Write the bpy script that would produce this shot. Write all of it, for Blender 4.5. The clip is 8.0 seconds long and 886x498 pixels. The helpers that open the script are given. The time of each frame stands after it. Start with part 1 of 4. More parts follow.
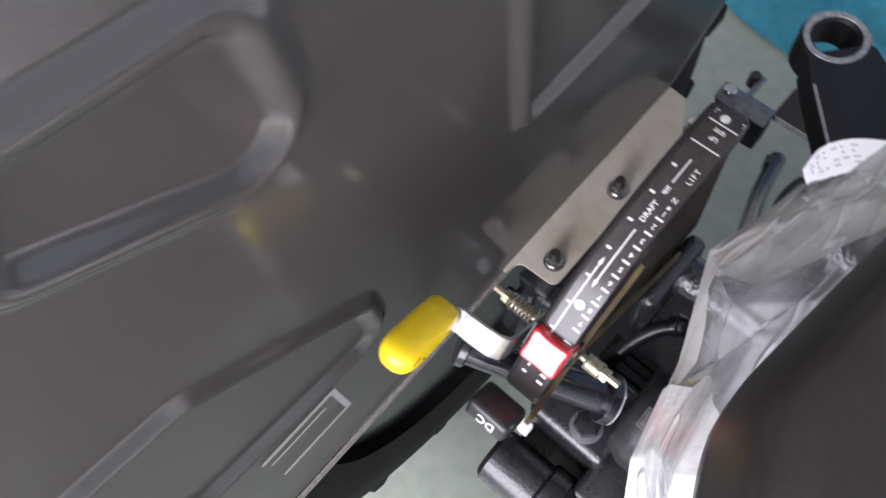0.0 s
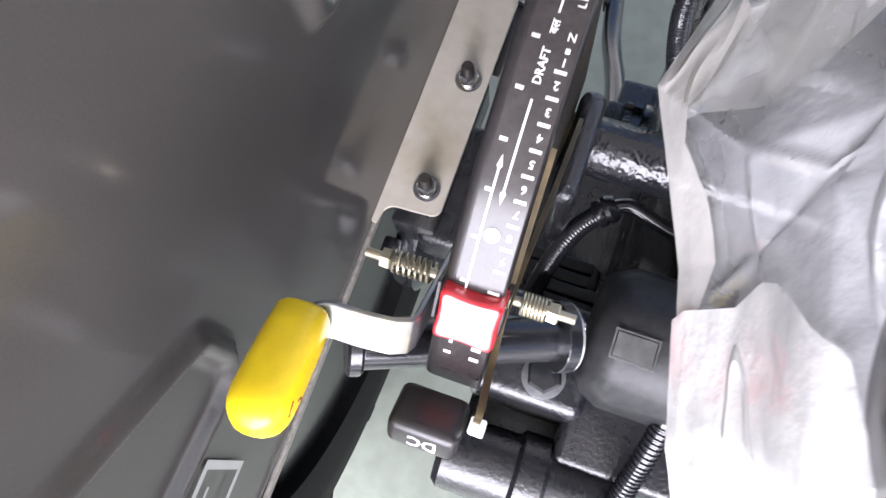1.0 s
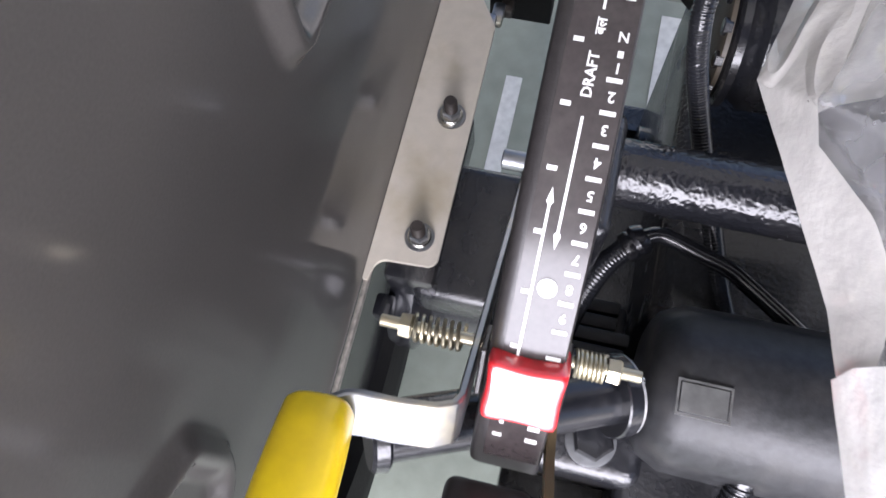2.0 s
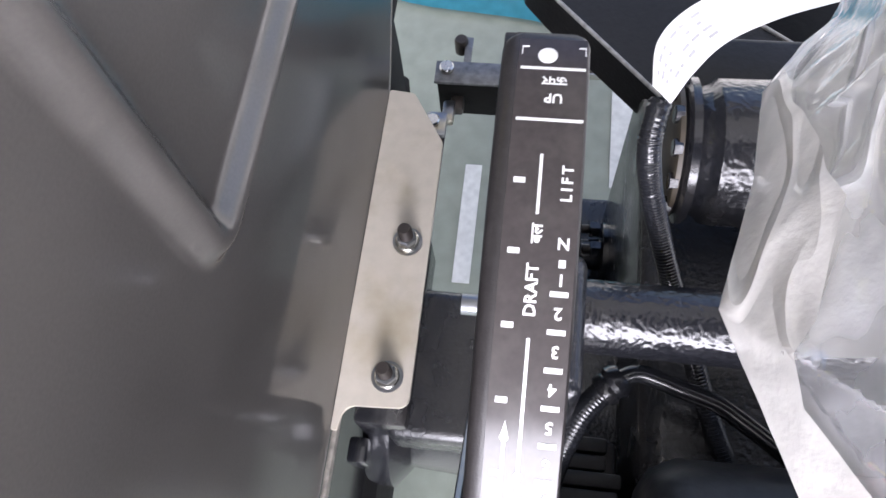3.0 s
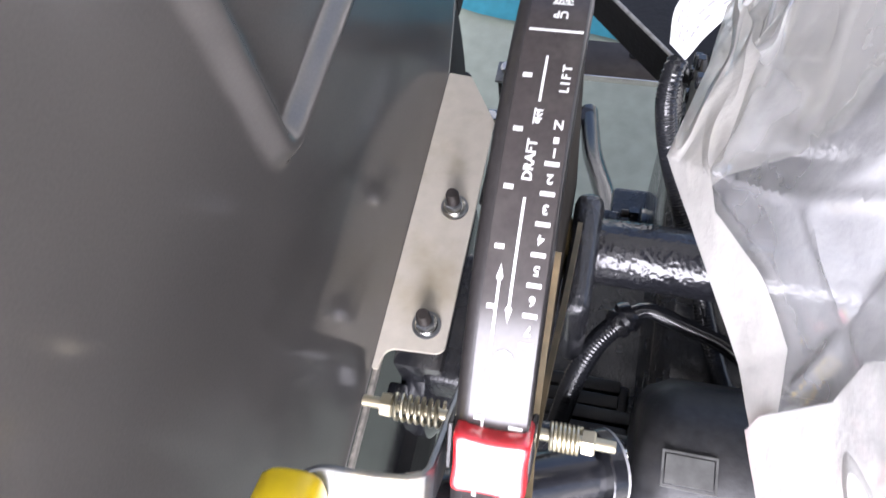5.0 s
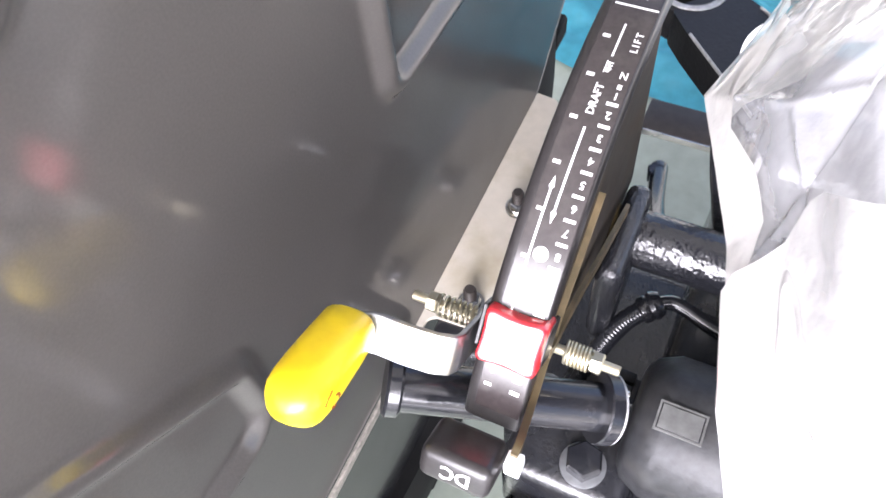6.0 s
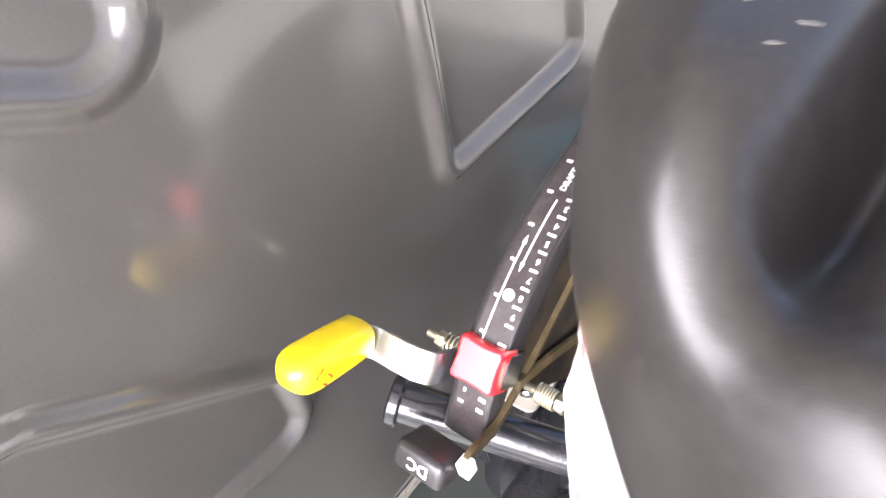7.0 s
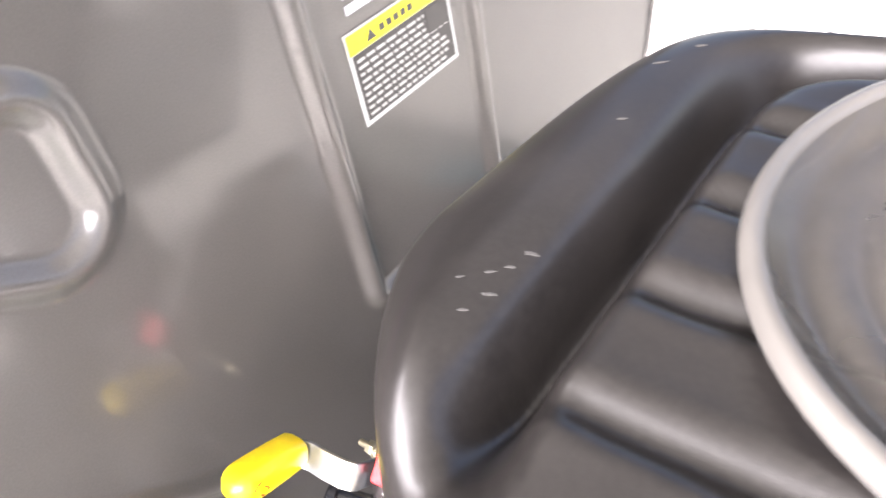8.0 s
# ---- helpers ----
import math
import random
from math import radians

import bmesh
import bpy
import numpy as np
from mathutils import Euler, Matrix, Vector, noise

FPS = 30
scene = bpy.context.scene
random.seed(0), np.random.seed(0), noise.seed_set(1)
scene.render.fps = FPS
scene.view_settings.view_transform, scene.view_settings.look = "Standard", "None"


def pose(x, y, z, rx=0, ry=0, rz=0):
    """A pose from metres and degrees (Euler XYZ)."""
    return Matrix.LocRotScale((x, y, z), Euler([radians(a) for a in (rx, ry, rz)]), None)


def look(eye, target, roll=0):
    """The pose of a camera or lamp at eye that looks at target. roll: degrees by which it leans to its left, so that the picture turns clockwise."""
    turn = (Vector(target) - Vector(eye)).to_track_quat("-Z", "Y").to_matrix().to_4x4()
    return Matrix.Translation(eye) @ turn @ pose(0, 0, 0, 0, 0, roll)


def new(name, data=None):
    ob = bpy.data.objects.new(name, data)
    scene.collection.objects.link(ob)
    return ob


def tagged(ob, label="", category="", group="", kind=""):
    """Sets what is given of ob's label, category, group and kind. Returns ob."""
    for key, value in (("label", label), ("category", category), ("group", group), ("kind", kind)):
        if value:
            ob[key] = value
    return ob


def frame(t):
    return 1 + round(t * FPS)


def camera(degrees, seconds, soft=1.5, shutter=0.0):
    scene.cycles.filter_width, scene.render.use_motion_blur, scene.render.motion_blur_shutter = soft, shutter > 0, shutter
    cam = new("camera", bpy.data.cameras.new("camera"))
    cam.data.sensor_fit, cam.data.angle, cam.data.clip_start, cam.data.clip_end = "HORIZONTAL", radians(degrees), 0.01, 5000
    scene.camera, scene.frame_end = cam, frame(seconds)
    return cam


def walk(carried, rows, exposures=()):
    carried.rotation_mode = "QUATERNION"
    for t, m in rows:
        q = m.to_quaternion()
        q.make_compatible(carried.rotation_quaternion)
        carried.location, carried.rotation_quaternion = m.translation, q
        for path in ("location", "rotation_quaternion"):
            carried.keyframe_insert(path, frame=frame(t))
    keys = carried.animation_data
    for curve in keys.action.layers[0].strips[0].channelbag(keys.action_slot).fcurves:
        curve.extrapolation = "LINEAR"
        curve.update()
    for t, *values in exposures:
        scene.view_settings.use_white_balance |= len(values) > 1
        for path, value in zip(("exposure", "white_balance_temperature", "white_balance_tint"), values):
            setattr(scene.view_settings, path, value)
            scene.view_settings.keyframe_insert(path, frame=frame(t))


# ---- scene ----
cam = camera(61.2, 8.0, soft=1.5, shutter=0.4)
PATH = [
    (0.00, pose(0.2683, -0.3059, 1.0610, 22.40, 5.57, 42.33)),
    (0.50, pose(0.2521, -0.2622, 0.9598, 20.12, 4.83, 29.12)),
    (1.00, pose(0.2173, -0.2419, 0.8560, 16.31, 3.53, 19.64)),
    (1.20, pose(0.2058, -0.2420, 0.8385, 16.32, 3.12, 18.73)),
    (2.30, pose(0.1665, -0.2072, 0.7675, 20.21, 3.04, 11.35)),
    (2.50, pose(0.1682, -0.1920, 0.7635, 20.57, 3.12, 10.24)),
    (3.00, pose(0.1746, -0.1408, 0.7673, 23.95, 4.04, 6.83)),
    (3.50, pose(0.1861, -0.1347, 0.7648, 23.80, 4.76, 4.09)),
    (4.00, pose(0.1949, -0.1554, 0.7678, 23.99, 5.48, 5.51)),
    (4.50, pose(0.2003, -0.1900, 0.7845, 25.62, 6.65, 9.44)),
    (5.00, pose(0.2128, -0.2303, 0.7987, 26.50, 6.65, 12.36)),
    (5.20, pose(0.2152, -0.2488, 0.7970, 26.77, 6.35, 14.71)),
    (6.30, pose(0.2853, -0.3546, 0.8312, 35.58, 5.07, 27.60)),
    (6.50, pose(0.3201, -0.3438, 0.8307, 38.76, 8.37, 30.29)),
    (6.70, pose(0.3555, -0.3548, 0.8576, 41.27, 8.44, 34.16)),
    (7.00, pose(0.4128, -0.3844, 0.8663, 44.16, 9.40, 38.72)),
    (7.60, pose(0.4728, -0.3839, 0.9397, 49.13, 10.27, 38.35)),
    (7.80, pose(0.4956, -0.3752, 0.9554, 50.60, 9.74, 39.02)),
    (8.00, pose(0.5123, -0.3758, 0.9714, 49.67, 10.17, 36.89)),
]
EXPOSURES = [(t, ev + 1.2, k, 19) for t, ev, k in ((0.0, -1.1, 6000), (0.5, -0.48, 6000), (1.0, -0.4, 6000), (2.5, -0.62, 6000), (3.0, -0.18, 6000), (3.5, -0.1, 6000), (5.0, -0.1, 6000), (6.5, 0.34, 6200), (7.5, 0.4, 6400), (8.0, 0.48, 6500))]
walk(cam, PATH, exposures=EXPOSURES)

# ---------------------------------------------------------------- light
# Open-ended shed, assumed: sky and sunlit ground light it from front and rear.
world = bpy.data.worlds.new("sky")
scene.world = world
world.use_nodes = True
wn = world.node_tree.nodes
sky = wn.new("ShaderNodeTexSky")
sky.sky_type = "NISHITA"
sky.sun_disc = False
sky.sun_elevation = radians(53)
sky.sun_rotation = radians(56)
world.node_tree.links.new(sky.outputs[0], wn["Background"].inputs[0])
wn["Background"].inputs[1].default_value = 0.1

sun = new("sun", bpy.data.lights.new("sun", "SUN"))
sun.data.energy, sun.data.angle, sun.data.color = 4.5, radians(0.5), (1, 0.96, 0.9)
sun.matrix_world = look((6, 4, 9.6), (0, 0, 0))

# daylight standing in the shed's open front
door_light = new("front_opening_light", bpy.data.lights.new("front_opening_light", "AREA"))
door_light.data.shape, door_light.data.size, door_light.data.size_y = "RECTANGLE", 6.2, 3.5
door_light.data.energy, door_light.data.color = 800, (1.0, 0.97, 0.95)
door_light.matrix_world = look((0.75, -4.1, 2.2), (0.75, 0, 0.9))

# added lamp for the seat's corner highlight; the unseen wall stops short for it
corner_light = new("added_side_light", bpy.data.lights.new("added_side_light", "AREA"))
corner_light.data.shape, corner_light.data.size, corner_light.data.size_y = "RECTANGLE", 2.3, 3.2
corner_light.data.energy, corner_light.data.color = 235, (1.0, 0.97, 0.95)
corner_light.matrix_world = look((-3.0, -2.9, 2.2), (0.0, -2.4, 1.6))

# ---------------------------------------------------------------- materials
def material(name, colour, rough=0.5, metal=0.0, coat=0.0, grain=0.06, scale=60.0, bump=0.0, bump_scale=200.0, spec=0.5,
             stain=None, stain_scale=6.0, stain_amount=0.4, coat_rough=0.1, coat_ior=1.5):
    """A painted, plastic or metal surface: fine grain, larger stains, uneven gloss and relief, in metres."""
    m = bpy.data.materials.new(name)
    m.use_nodes = True
    nt = m.node_tree
    b = nt.nodes["Principled BSDF"]
    tc = nt.nodes.new("ShaderNodeTexCoord")
    n1 = nt.nodes.new("ShaderNodeTexNoise")
    n1.inputs["Scale"].default_value, n1.inputs["Detail"].default_value = scale, 6
    n2 = nt.nodes.new("ShaderNodeTexNoise")
    n2.inputs["Scale"].default_value, n2.inputs["Detail"].default_value = stain_scale, 5
    for n in (n1, n2):
        nt.links.new(tc.outputs["Object"], n.inputs["Vector"])
    ramp = nt.nodes.new("ShaderNodeValToRGB")
    lo = tuple(c * (1 - grain * 2) for c in colour)
    hi = tuple(min(1, c * (1 + grain * 2)) for c in colour)
    ramp.color_ramp.elements[0].color, ramp.color_ramp.elements[1].color = (*lo, 1), (*hi, 1)
    ramp.color_ramp.elements[0].position, ramp.color_ramp.elements[1].position = 0.3, 0.7
    nt.links.new(n1.outputs["Fac"], ramp.inputs[0])
    mix = nt.nodes.new("ShaderNodeMix")
    mix.data_type = "RGBA"
    st = stain if stain else tuple(c * 0.75 for c in colour)
    mix.inputs["B"].default_value = (*st, 1)
    sr = nt.nodes.new("ShaderNodeMapRange")
    sr.inputs["From Min"].default_value, sr.inputs["From Max"].default_value = 0.5, 0.75
    sr.inputs["To Max"].default_value = stain_amount
    nt.links.new(n2.outputs["Fac"], sr.inputs["Value"])
    nt.links.new(sr.outputs[0], mix.inputs["Factor"])
    nt.links.new(ramp.outputs[0], mix.inputs["A"])
    nt.links.new(mix.outputs["Result"], b.inputs["Base Color"])
    rr = nt.nodes.new("ShaderNodeMapRange")
    rr.inputs["To Min"].default_value, rr.inputs["To Max"].default_value = max(0.02, rough - 0.07), min(1, rough + 0.09)
    nt.links.new(n2.outputs["Fac"], rr.inputs["Value"])
    nt.links.new(rr.outputs[0], b.inputs["Roughness"])
    b.inputs["Metallic"].default_value = metal
    b.inputs["Specular IOR Level"].default_value = spec
    b.inputs["Coat Weight"].default_value, b.inputs["Coat Roughness"].default_value = coat, coat_rough
    b.inputs["Coat IOR"].default_value = coat_ior
    if bump:
        n3 = nt.nodes.new("ShaderNodeTexNoise")
        n3.inputs["Scale"].default_value, n3.inputs["Detail"].default_value = bump_scale, 4
        nt.links.new(tc.outputs["Object"], n3.inputs["Vector"])
        bp = nt.nodes.new("ShaderNodeBump")
        bp.inputs["Strength"].default_value, bp.inputs["Distance"].default_value = 1.0, bump
        nt.links.new(n3.outputs["Fac"], bp.inputs["Height"])
        nt.links.new(bp.outputs[0], b.inputs["Normal"])
    return m


FENDER = material("fender_paint", (0.115, 0.107, 0.099), 0.42, spec=0.5, coat=1.0, coat_rough=0.125, coat_ior=1.8, grain=0.04, scale=520, stain=(0.14, 0.13, 0.118), stain_scale=9, stain_amount=0.4, bump=0.00004, bump_scale=400)
BRACKET = material("bracket_paint", (0.47, 0.43, 0.36), 0.42, grain=0.03, stain=(0.28, 0.22, 0.11), stain_scale=11, stain_amount=0.75)
BLACK_PLASTIC = material("black_plastic", (0.022, 0.02, 0.02), 0.3, grain=0.1, scale=300, bump=0.0001, bump_scale=900)
LABEL_BLACK = material("label_film", (0.028, 0.023, 0.023), 0.19, grain=0.08, scale=300, stain=(0.06, 0.055, 0.05), stain_scale=60, stain_amount=0.5)
EDGE = material("worn_fender_edge", (0.2, 0.185, 0.16), 0.45, grain=0.2, scale=140, stain=(0.1, 0.09, 0.08), stain_scale=45, stain_amount=0.6)
WHITE_INK = material("white_ink", (0.62, 0.62, 0.6), 0.45, grain=0.03)
BLACK_PAINT = material("black_gloss_paint", (0.011, 0.0115, 0.014), 0.2, coat=0.3, grain=0.1, scale=200, stain=(0.05, 0.045, 0.04), stain_scale=25, stain_amount=0.35, bump=0.0003, bump_scale=260)
CAST = material("black_cast_iron", (0.011, 0.0115, 0.014), 0.24, coat=0.6, coat_rough=0.16, grain=0.15, scale=200, stain=(0.035, 0.032, 0.028), stain_scale=30, stain_amount=0.4, bump=0.0028, bump_scale=230)
PAINTED_CAST = material("painted_casting", (0.012, 0.0125, 0.015), 0.27, coat=0.4, coat_rough=0.2, grain=0.15, scale=200, stain=(0.035, 0.032, 0.028), stain_scale=30, stain_amount=0.4, bump=0.0009, bump_scale=260)
PEBBLED = material("pebbled_black_paint", (0.011, 0.0115, 0.014), 0.24, coat=0.3, coat_rough=0.16, grain=0.15, scale=200, stain=(0.03, 0.027, 0.024), stain_scale=30, stain_amount=0.3)
CANISTER = material("canister_plastic", (0.017, 0.0175, 0.019), 0.42, spec=0.4, grain=0.2, scale=150, stain=(0.04, 0.038, 0.036), stain_scale=40, stain_amount=0.6, bump=0.0003, bump_scale=200)
STICKER_RIM = material("sticker_rim", (0.11, 0.11, 0.105), 0.3, grain=0.2, scale=90)
RUBBER = material("black_rubber", (0.018, 0.018, 0.018), 0.5, grain=0.1, scale=120, bump=0.0004, bump_scale=150)
HOSE = material("conduit_plastic", (0.014, 0.015, 0.018), 0.22, coat=0.4, grain=0.08)
SPRING = material("spring_zinc", (0.5, 0.46, 0.34), 0.34, metal=0.9, grain=0.08, stain=(0.35, 0.27, 0.13), stain_scale=60, stain_amount=0.6)
ZINC = material("zinc_plate", (0.25, 0.26, 0.275), 0.3, metal=0.92, grain=0.05, scale=50, stain=(0.6, 0.52, 0.34), stain_scale=40, stain_amount=0.6)
BRASS_ZINC = material("yellow_zinc", (0.075, 0.056, 0.026), 0.45, metal=0.4, grain=0.08, stain=(0.2, 0.14, 0.07), stain_scale=40, stain_amount=0.6)
SECTOR = material("sector_plate", (0.018, 0.014, 0.010), 0.5, spec=0.25, grain=0.2, scale=90, stain=(0.06, 0.042, 0.022), stain_scale=26, stain_amount=0.5)
LINK_GREY = material("dull_grey_steel", (0.16, 0.165, 0.17), 0.4, metal=0.5, grain=0.15, scale=80)
STEEL = material("bright_steel", (0.62, 0.6, 0.55), 0.25, metal=1.0, grain=0.06)
DARK_STEEL = material("dark_thread", (0.045, 0.038, 0.034), 0.45, metal=0.4, grain=0.1)
YELLOW = material("yellow_grip", (0.80, 0.58, 0.005), 0.3, grain=0.03, stain=(0.62, 0.42, 0.01), stain_scale=40, stain_amount=0.5)
RED = material("red_plastic", (0.72, 0.012, 0.02), 0.36, spec=0.8, coat=1.0, coat_rough=0.24, coat_ior=1.8, grain=0.04, scale=120)
VINYL = material("seat_vinyl", (0.014, 0.0125, 0.0118), 0.31, spec=0.46, grain=0.1, scale=300, bump=0.00005, bump_scale=1500, stain=(0.034, 0.03, 0.028), stain_scale=10, stain_amount=0.5)
DUST = material("pale_scuff", (0.06, 0.057, 0.054), 0.75)
CONCRETE = material("floor_paint", (0.235, 0.26, 0.215), 0.4, grain=0.05, scale=25, stain=(0.19, 0.21, 0.175), stain_scale=2.5, bump=0.0002, bump_scale=60)
EARTH = material("pale_yard", (0.62, 0.6, 0.55), 0.9, grain=0.1, scale=8, bump=0.004, bump_scale=20)
FLOOR_LINE = material("floor_line_paint", (0.62, 0.63, 0.6), 0.5)
WALL = material("unseen_wall", (0.62, 0.61, 0.57), 0.8, grain=0.03, scale=20)
ROOF = material("unseen_roof", (0.33, 0.325, 0.31), 0.6, grain=0.04)
TEAL = material("teal_sheet", (0.07, 0.36, 0.46), 0.4, grain=0.06, scale=30, stain=(0.16, 0.46, 0.56), stain_scale=9)
PAPER = material("white_tag", (0.78, 0.78, 0.78), 0.5, grain=0.02)
INK = material("grey_ink", (0.42, 0.42, 0.43), 0.6)
DECAL_YELLOW = material("decal_yellow", (0.75, 0.68, 0.01), 0.4)
DECAL_BLACK = material("decal_black", (0.03, 0.028, 0.026), 0.4)
DECAL_WHITE = material("decal_white", (0.42, 0.425, 0.41), 0.4)
GASKET = material("brown_gasket", (0.05, 0.04, 0.028), 0.5, grain=0.15)
TYRE = material("tyre_rubber", (0.006, 0.006, 0.006), 0.8, spec=0.2, grain=0.1, bump=0.0006, bump_scale=120)


def film(name, tint, cover, rough, crease=1.0, vary=0.3, gloss=0.06, streak=(1.0, 1.0, 0.3), wisps=15):
    """Clear polythene: part see-through, part milky, glossy on both sides."""
    m = bpy.data.materials.new(name)
    m.use_nodes = True
    nt = m.node_tree
    nt.nodes.clear()
    out = nt.nodes.new("ShaderNodeOutputMaterial")
    tr = nt.nodes.new("ShaderNodeBsdfTransparent")
    tr.inputs[0].default_value = (0.94, 0.94, 0.93, 1)
    df, tl = nt.nodes.new("ShaderNodeBsdfDiffuse"), nt.nodes.new("ShaderNodeBsdfTranslucent")
    gl = nt.nodes.new("ShaderNodeBsdfGlossy")
    df.inputs[0].default_value = tl.inputs[0].default_value = (*tint, 1)
    gl.inputs[0].default_value, gl.inputs["Roughness"].default_value = (0.9, 0.9, 0.9, 1), rough
    milk, body, top = (nt.nodes.new("ShaderNodeMixShader") for _ in range(3))
    milk.inputs[0].default_value = 0.35
    nt.links.new(df.outputs[0], milk.inputs[1])
    nt.links.new(tl.outputs[0], milk.inputs[2])
    tc, nz, mr = nt.nodes.new("ShaderNodeTexCoord"), nt.nodes.new("ShaderNodeTexNoise"), nt.nodes.new("ShaderNodeMapRange")
    nz.inputs["Scale"].default_value, nz.inputs["Detail"].default_value = wisps, 7
    hang = nt.nodes.new("ShaderNodeMapping")
    hang.inputs["Scale"].default_value = streak
    nt.links.new(tc.outputs["Object"], hang.inputs["Vector"])
    nt.links.new(hang.outputs[0], nz.inputs["Vector"])
    nt.links.new(nz.outputs["Fac"], mr.inputs["Value"])
    mr.inputs["From Min"].default_value, mr.inputs["From Max"].default_value = 0.35, 0.65
    mr.inputs["To Min"].default_value, mr.inputs["To Max"].default_value = cover - vary, min(0.97, cover + vary)
    nt.links.new(tr.outputs[0], body.inputs[1])
    nt.links.new(milk.outputs[0], body.inputs[2])
    # pressed creases: whiter and standing up along broken lines
    warp, vm = nt.nodes.new("ShaderNodeTexNoise"), nt.nodes.new("ShaderNodeVectorMath")
    warp.inputs["Scale"].default_value = 9
    nt.links.new(tc.outputs["Object"], warp.inputs["Vector"])
    vm.operation = "MULTIPLY_ADD"
    vm.inputs[1].default_value = (0.02, 0.02, 0.02)
    nt.links.new(warp.outputs["Color"], vm.inputs[0])
    nt.links.new(tc.outputs["Object"], vm.inputs[2])
    mp, vo, cr = nt.nodes.new("ShaderNodeMapping"), nt.nodes.new("ShaderNodeTexNoise"), nt.nodes.new("ShaderNodeMapRange")
    mp.inputs["Rotation"].default_value, mp.inputs["Scale"].default_value = (0.6, 0.3, 0.4), (1.0, 0.45, 1.5)
    vo.inputs["Scale"].default_value, vo.inputs["Detail"].default_value, vo.inputs["Roughness"].default_value = 11, 2, 0.45
    ds, ab = nt.nodes.new("ShaderNodeMath"), nt.nodes.new("ShaderNodeMath")
    ds.operation, ds.inputs[1].default_value = "SUBTRACT", 0.5
    ab.operation = "ABSOLUTE"
    nt.links.new(tc.outputs["Object"], mp.inputs["Vector"])
    nt.links.new(mp.outputs[0], vo.inputs["Vector"])
    nt.links.new(vo.outputs["Fac"], ds.inputs[0])
    nt.links.new(ds.outputs[0], ab.inputs[0])
    nt.links.new(ab.outputs[0], cr.inputs["Value"])
    cr.inputs["From Max"].default_value, cr.inputs["To Min"].default_value, cr.inputs["To Max"].default_value = 0.018, 1.0, 0.0
    fine = nt.nodes.new("ShaderNodeTexNoise")
    fine.inputs["Scale"].default_value, fine.inputs["Detail"].default_value = 70, 5
    nt.links.new(vm.outputs[0], fine.inputs["Vector"])
    hh = nt.nodes.new("ShaderNodeMath")
    hh.operation = "MULTIPLY_ADD"
    hh.inputs[1].default_value = 0.7
    nt.links.new(fine.outputs["Fac"], hh.inputs[0])
    nt.links.new(cr.outputs[0], hh.inputs[2])
    bp = nt.nodes.new("ShaderNodeBump")
    bp.inputs["Strength"].default_value, bp.inputs["Distance"].default_value = crease, 0.0025
    nt.links.new(hh.outputs[0], bp.inputs["Height"])
    for sh in (df, tl, gl):
        nt.links.new(bp.outputs[0], sh.inputs["Normal"])
    ad = nt.nodes.new("ShaderNodeMath")
    ad.operation, ad.use_clamp = "MULTIPLY_ADD", True
    ad.inputs[1].default_value = 0.5 * crease
    nt.links.new(cr.outputs[0], ad.inputs[0])
    nt.links.new(mr.outputs[0], ad.inputs[2])
    nt.links.new(ad.outputs[0], body.inputs[0])
    # gloss of a thin film, the same from both sides
    fr, pw, sc = nt.nodes.new("ShaderNodeLayerWeight"), nt.nodes.new("ShaderNodeMath"), nt.nodes.new("ShaderNodeMath")
    fr.inputs[0].default_value = 0.5
    pw.operation, pw.inputs[1].default_value = "POWER", 4.0
    sc.operation, sc.inputs[1].default_value, sc.inputs[2].default_value = "MULTIPLY_ADD", 0.55, gloss
    nt.links.new(fr.outputs["Facing"], pw.inputs[0])
    nt.links.new(pw.outputs[0], sc.inputs[0])
    nt.links.new(sc.outputs[0], top.inputs[0])
    nt.links.new(body.outputs[0], top.inputs[1])
    nt.links.new(gl.outputs[0], top.inputs[2])
    nt.links.new(top.outputs[0], out.inputs[0])
    return m


BAG = film("clear_polythene", (0.84, 0.845, 0.87), 0.38, 0.06, 1.0, 0.36, 0.18, (1.0, 0.5, 0.7), 12)
BAG_DOUBLE = film("doubled_polythene", (0.78, 0.76, 0.725), 0.62, 0.14, 0.9, 0.26, 0.11, (1.0, 0.5, 0.7), 20)
# folded film, its tint whitened to put in the daylight on its front
BAG_FOLDED_LIT = film("folded_lit_polythene", (0.95, 0.94, 0.92), 0.68, 0.12, 1.0, 0.42, 0.06, (1.0, 0.16, 0.7), 34)
COVER = film("clear_plastic_cover", (0.16, 0.148, 0.135), 0.75, 0.2, 0.15, 0.14)
RIM_PLASTIC = film("pale_rim_plastic", (0.17, 0.16, 0.148), 0.9, 0.25, 0.1, 0.05)
ARM_PAINT = material("worn_black_paint", (0.011, 0.011, 0.012), 0.42, spec=0.35, grain=0.1, scale=150, bump=0.0004, bump_scale=200)
PALE_METAL = material("pale_grey_metal", (0.38, 0.375, 0.37), 0.45, metal=0.4, grain=0.15, scale=150)
DECAL_TEXT = material("decal_text", (0.36, 0.36, 0.34), 0.5)

# ---------------------------------------------------------------- helpers
def part(name, bm, mat, parent=None, label="", smooth=True, angle=40):
    me = bpy.data.meshes.new(name)
    bmesh.ops.recalc_face_normals(bm, faces=bm.faces)
    bm.to_mesh(me)
    bm.free()
    me.materials.append(mat)
    if smooth:
        me.shade_smooth()
        me.set_sharp_from_angle(angle=radians(angle))
    ob = new(name, me)
    if parent is not None:
        ob.parent = parent
    if label:
        ob["label"] = label
    return ob


def empty(name, label, category, group="", kind=""):
    return tagged(new(name), label, category, group, kind)


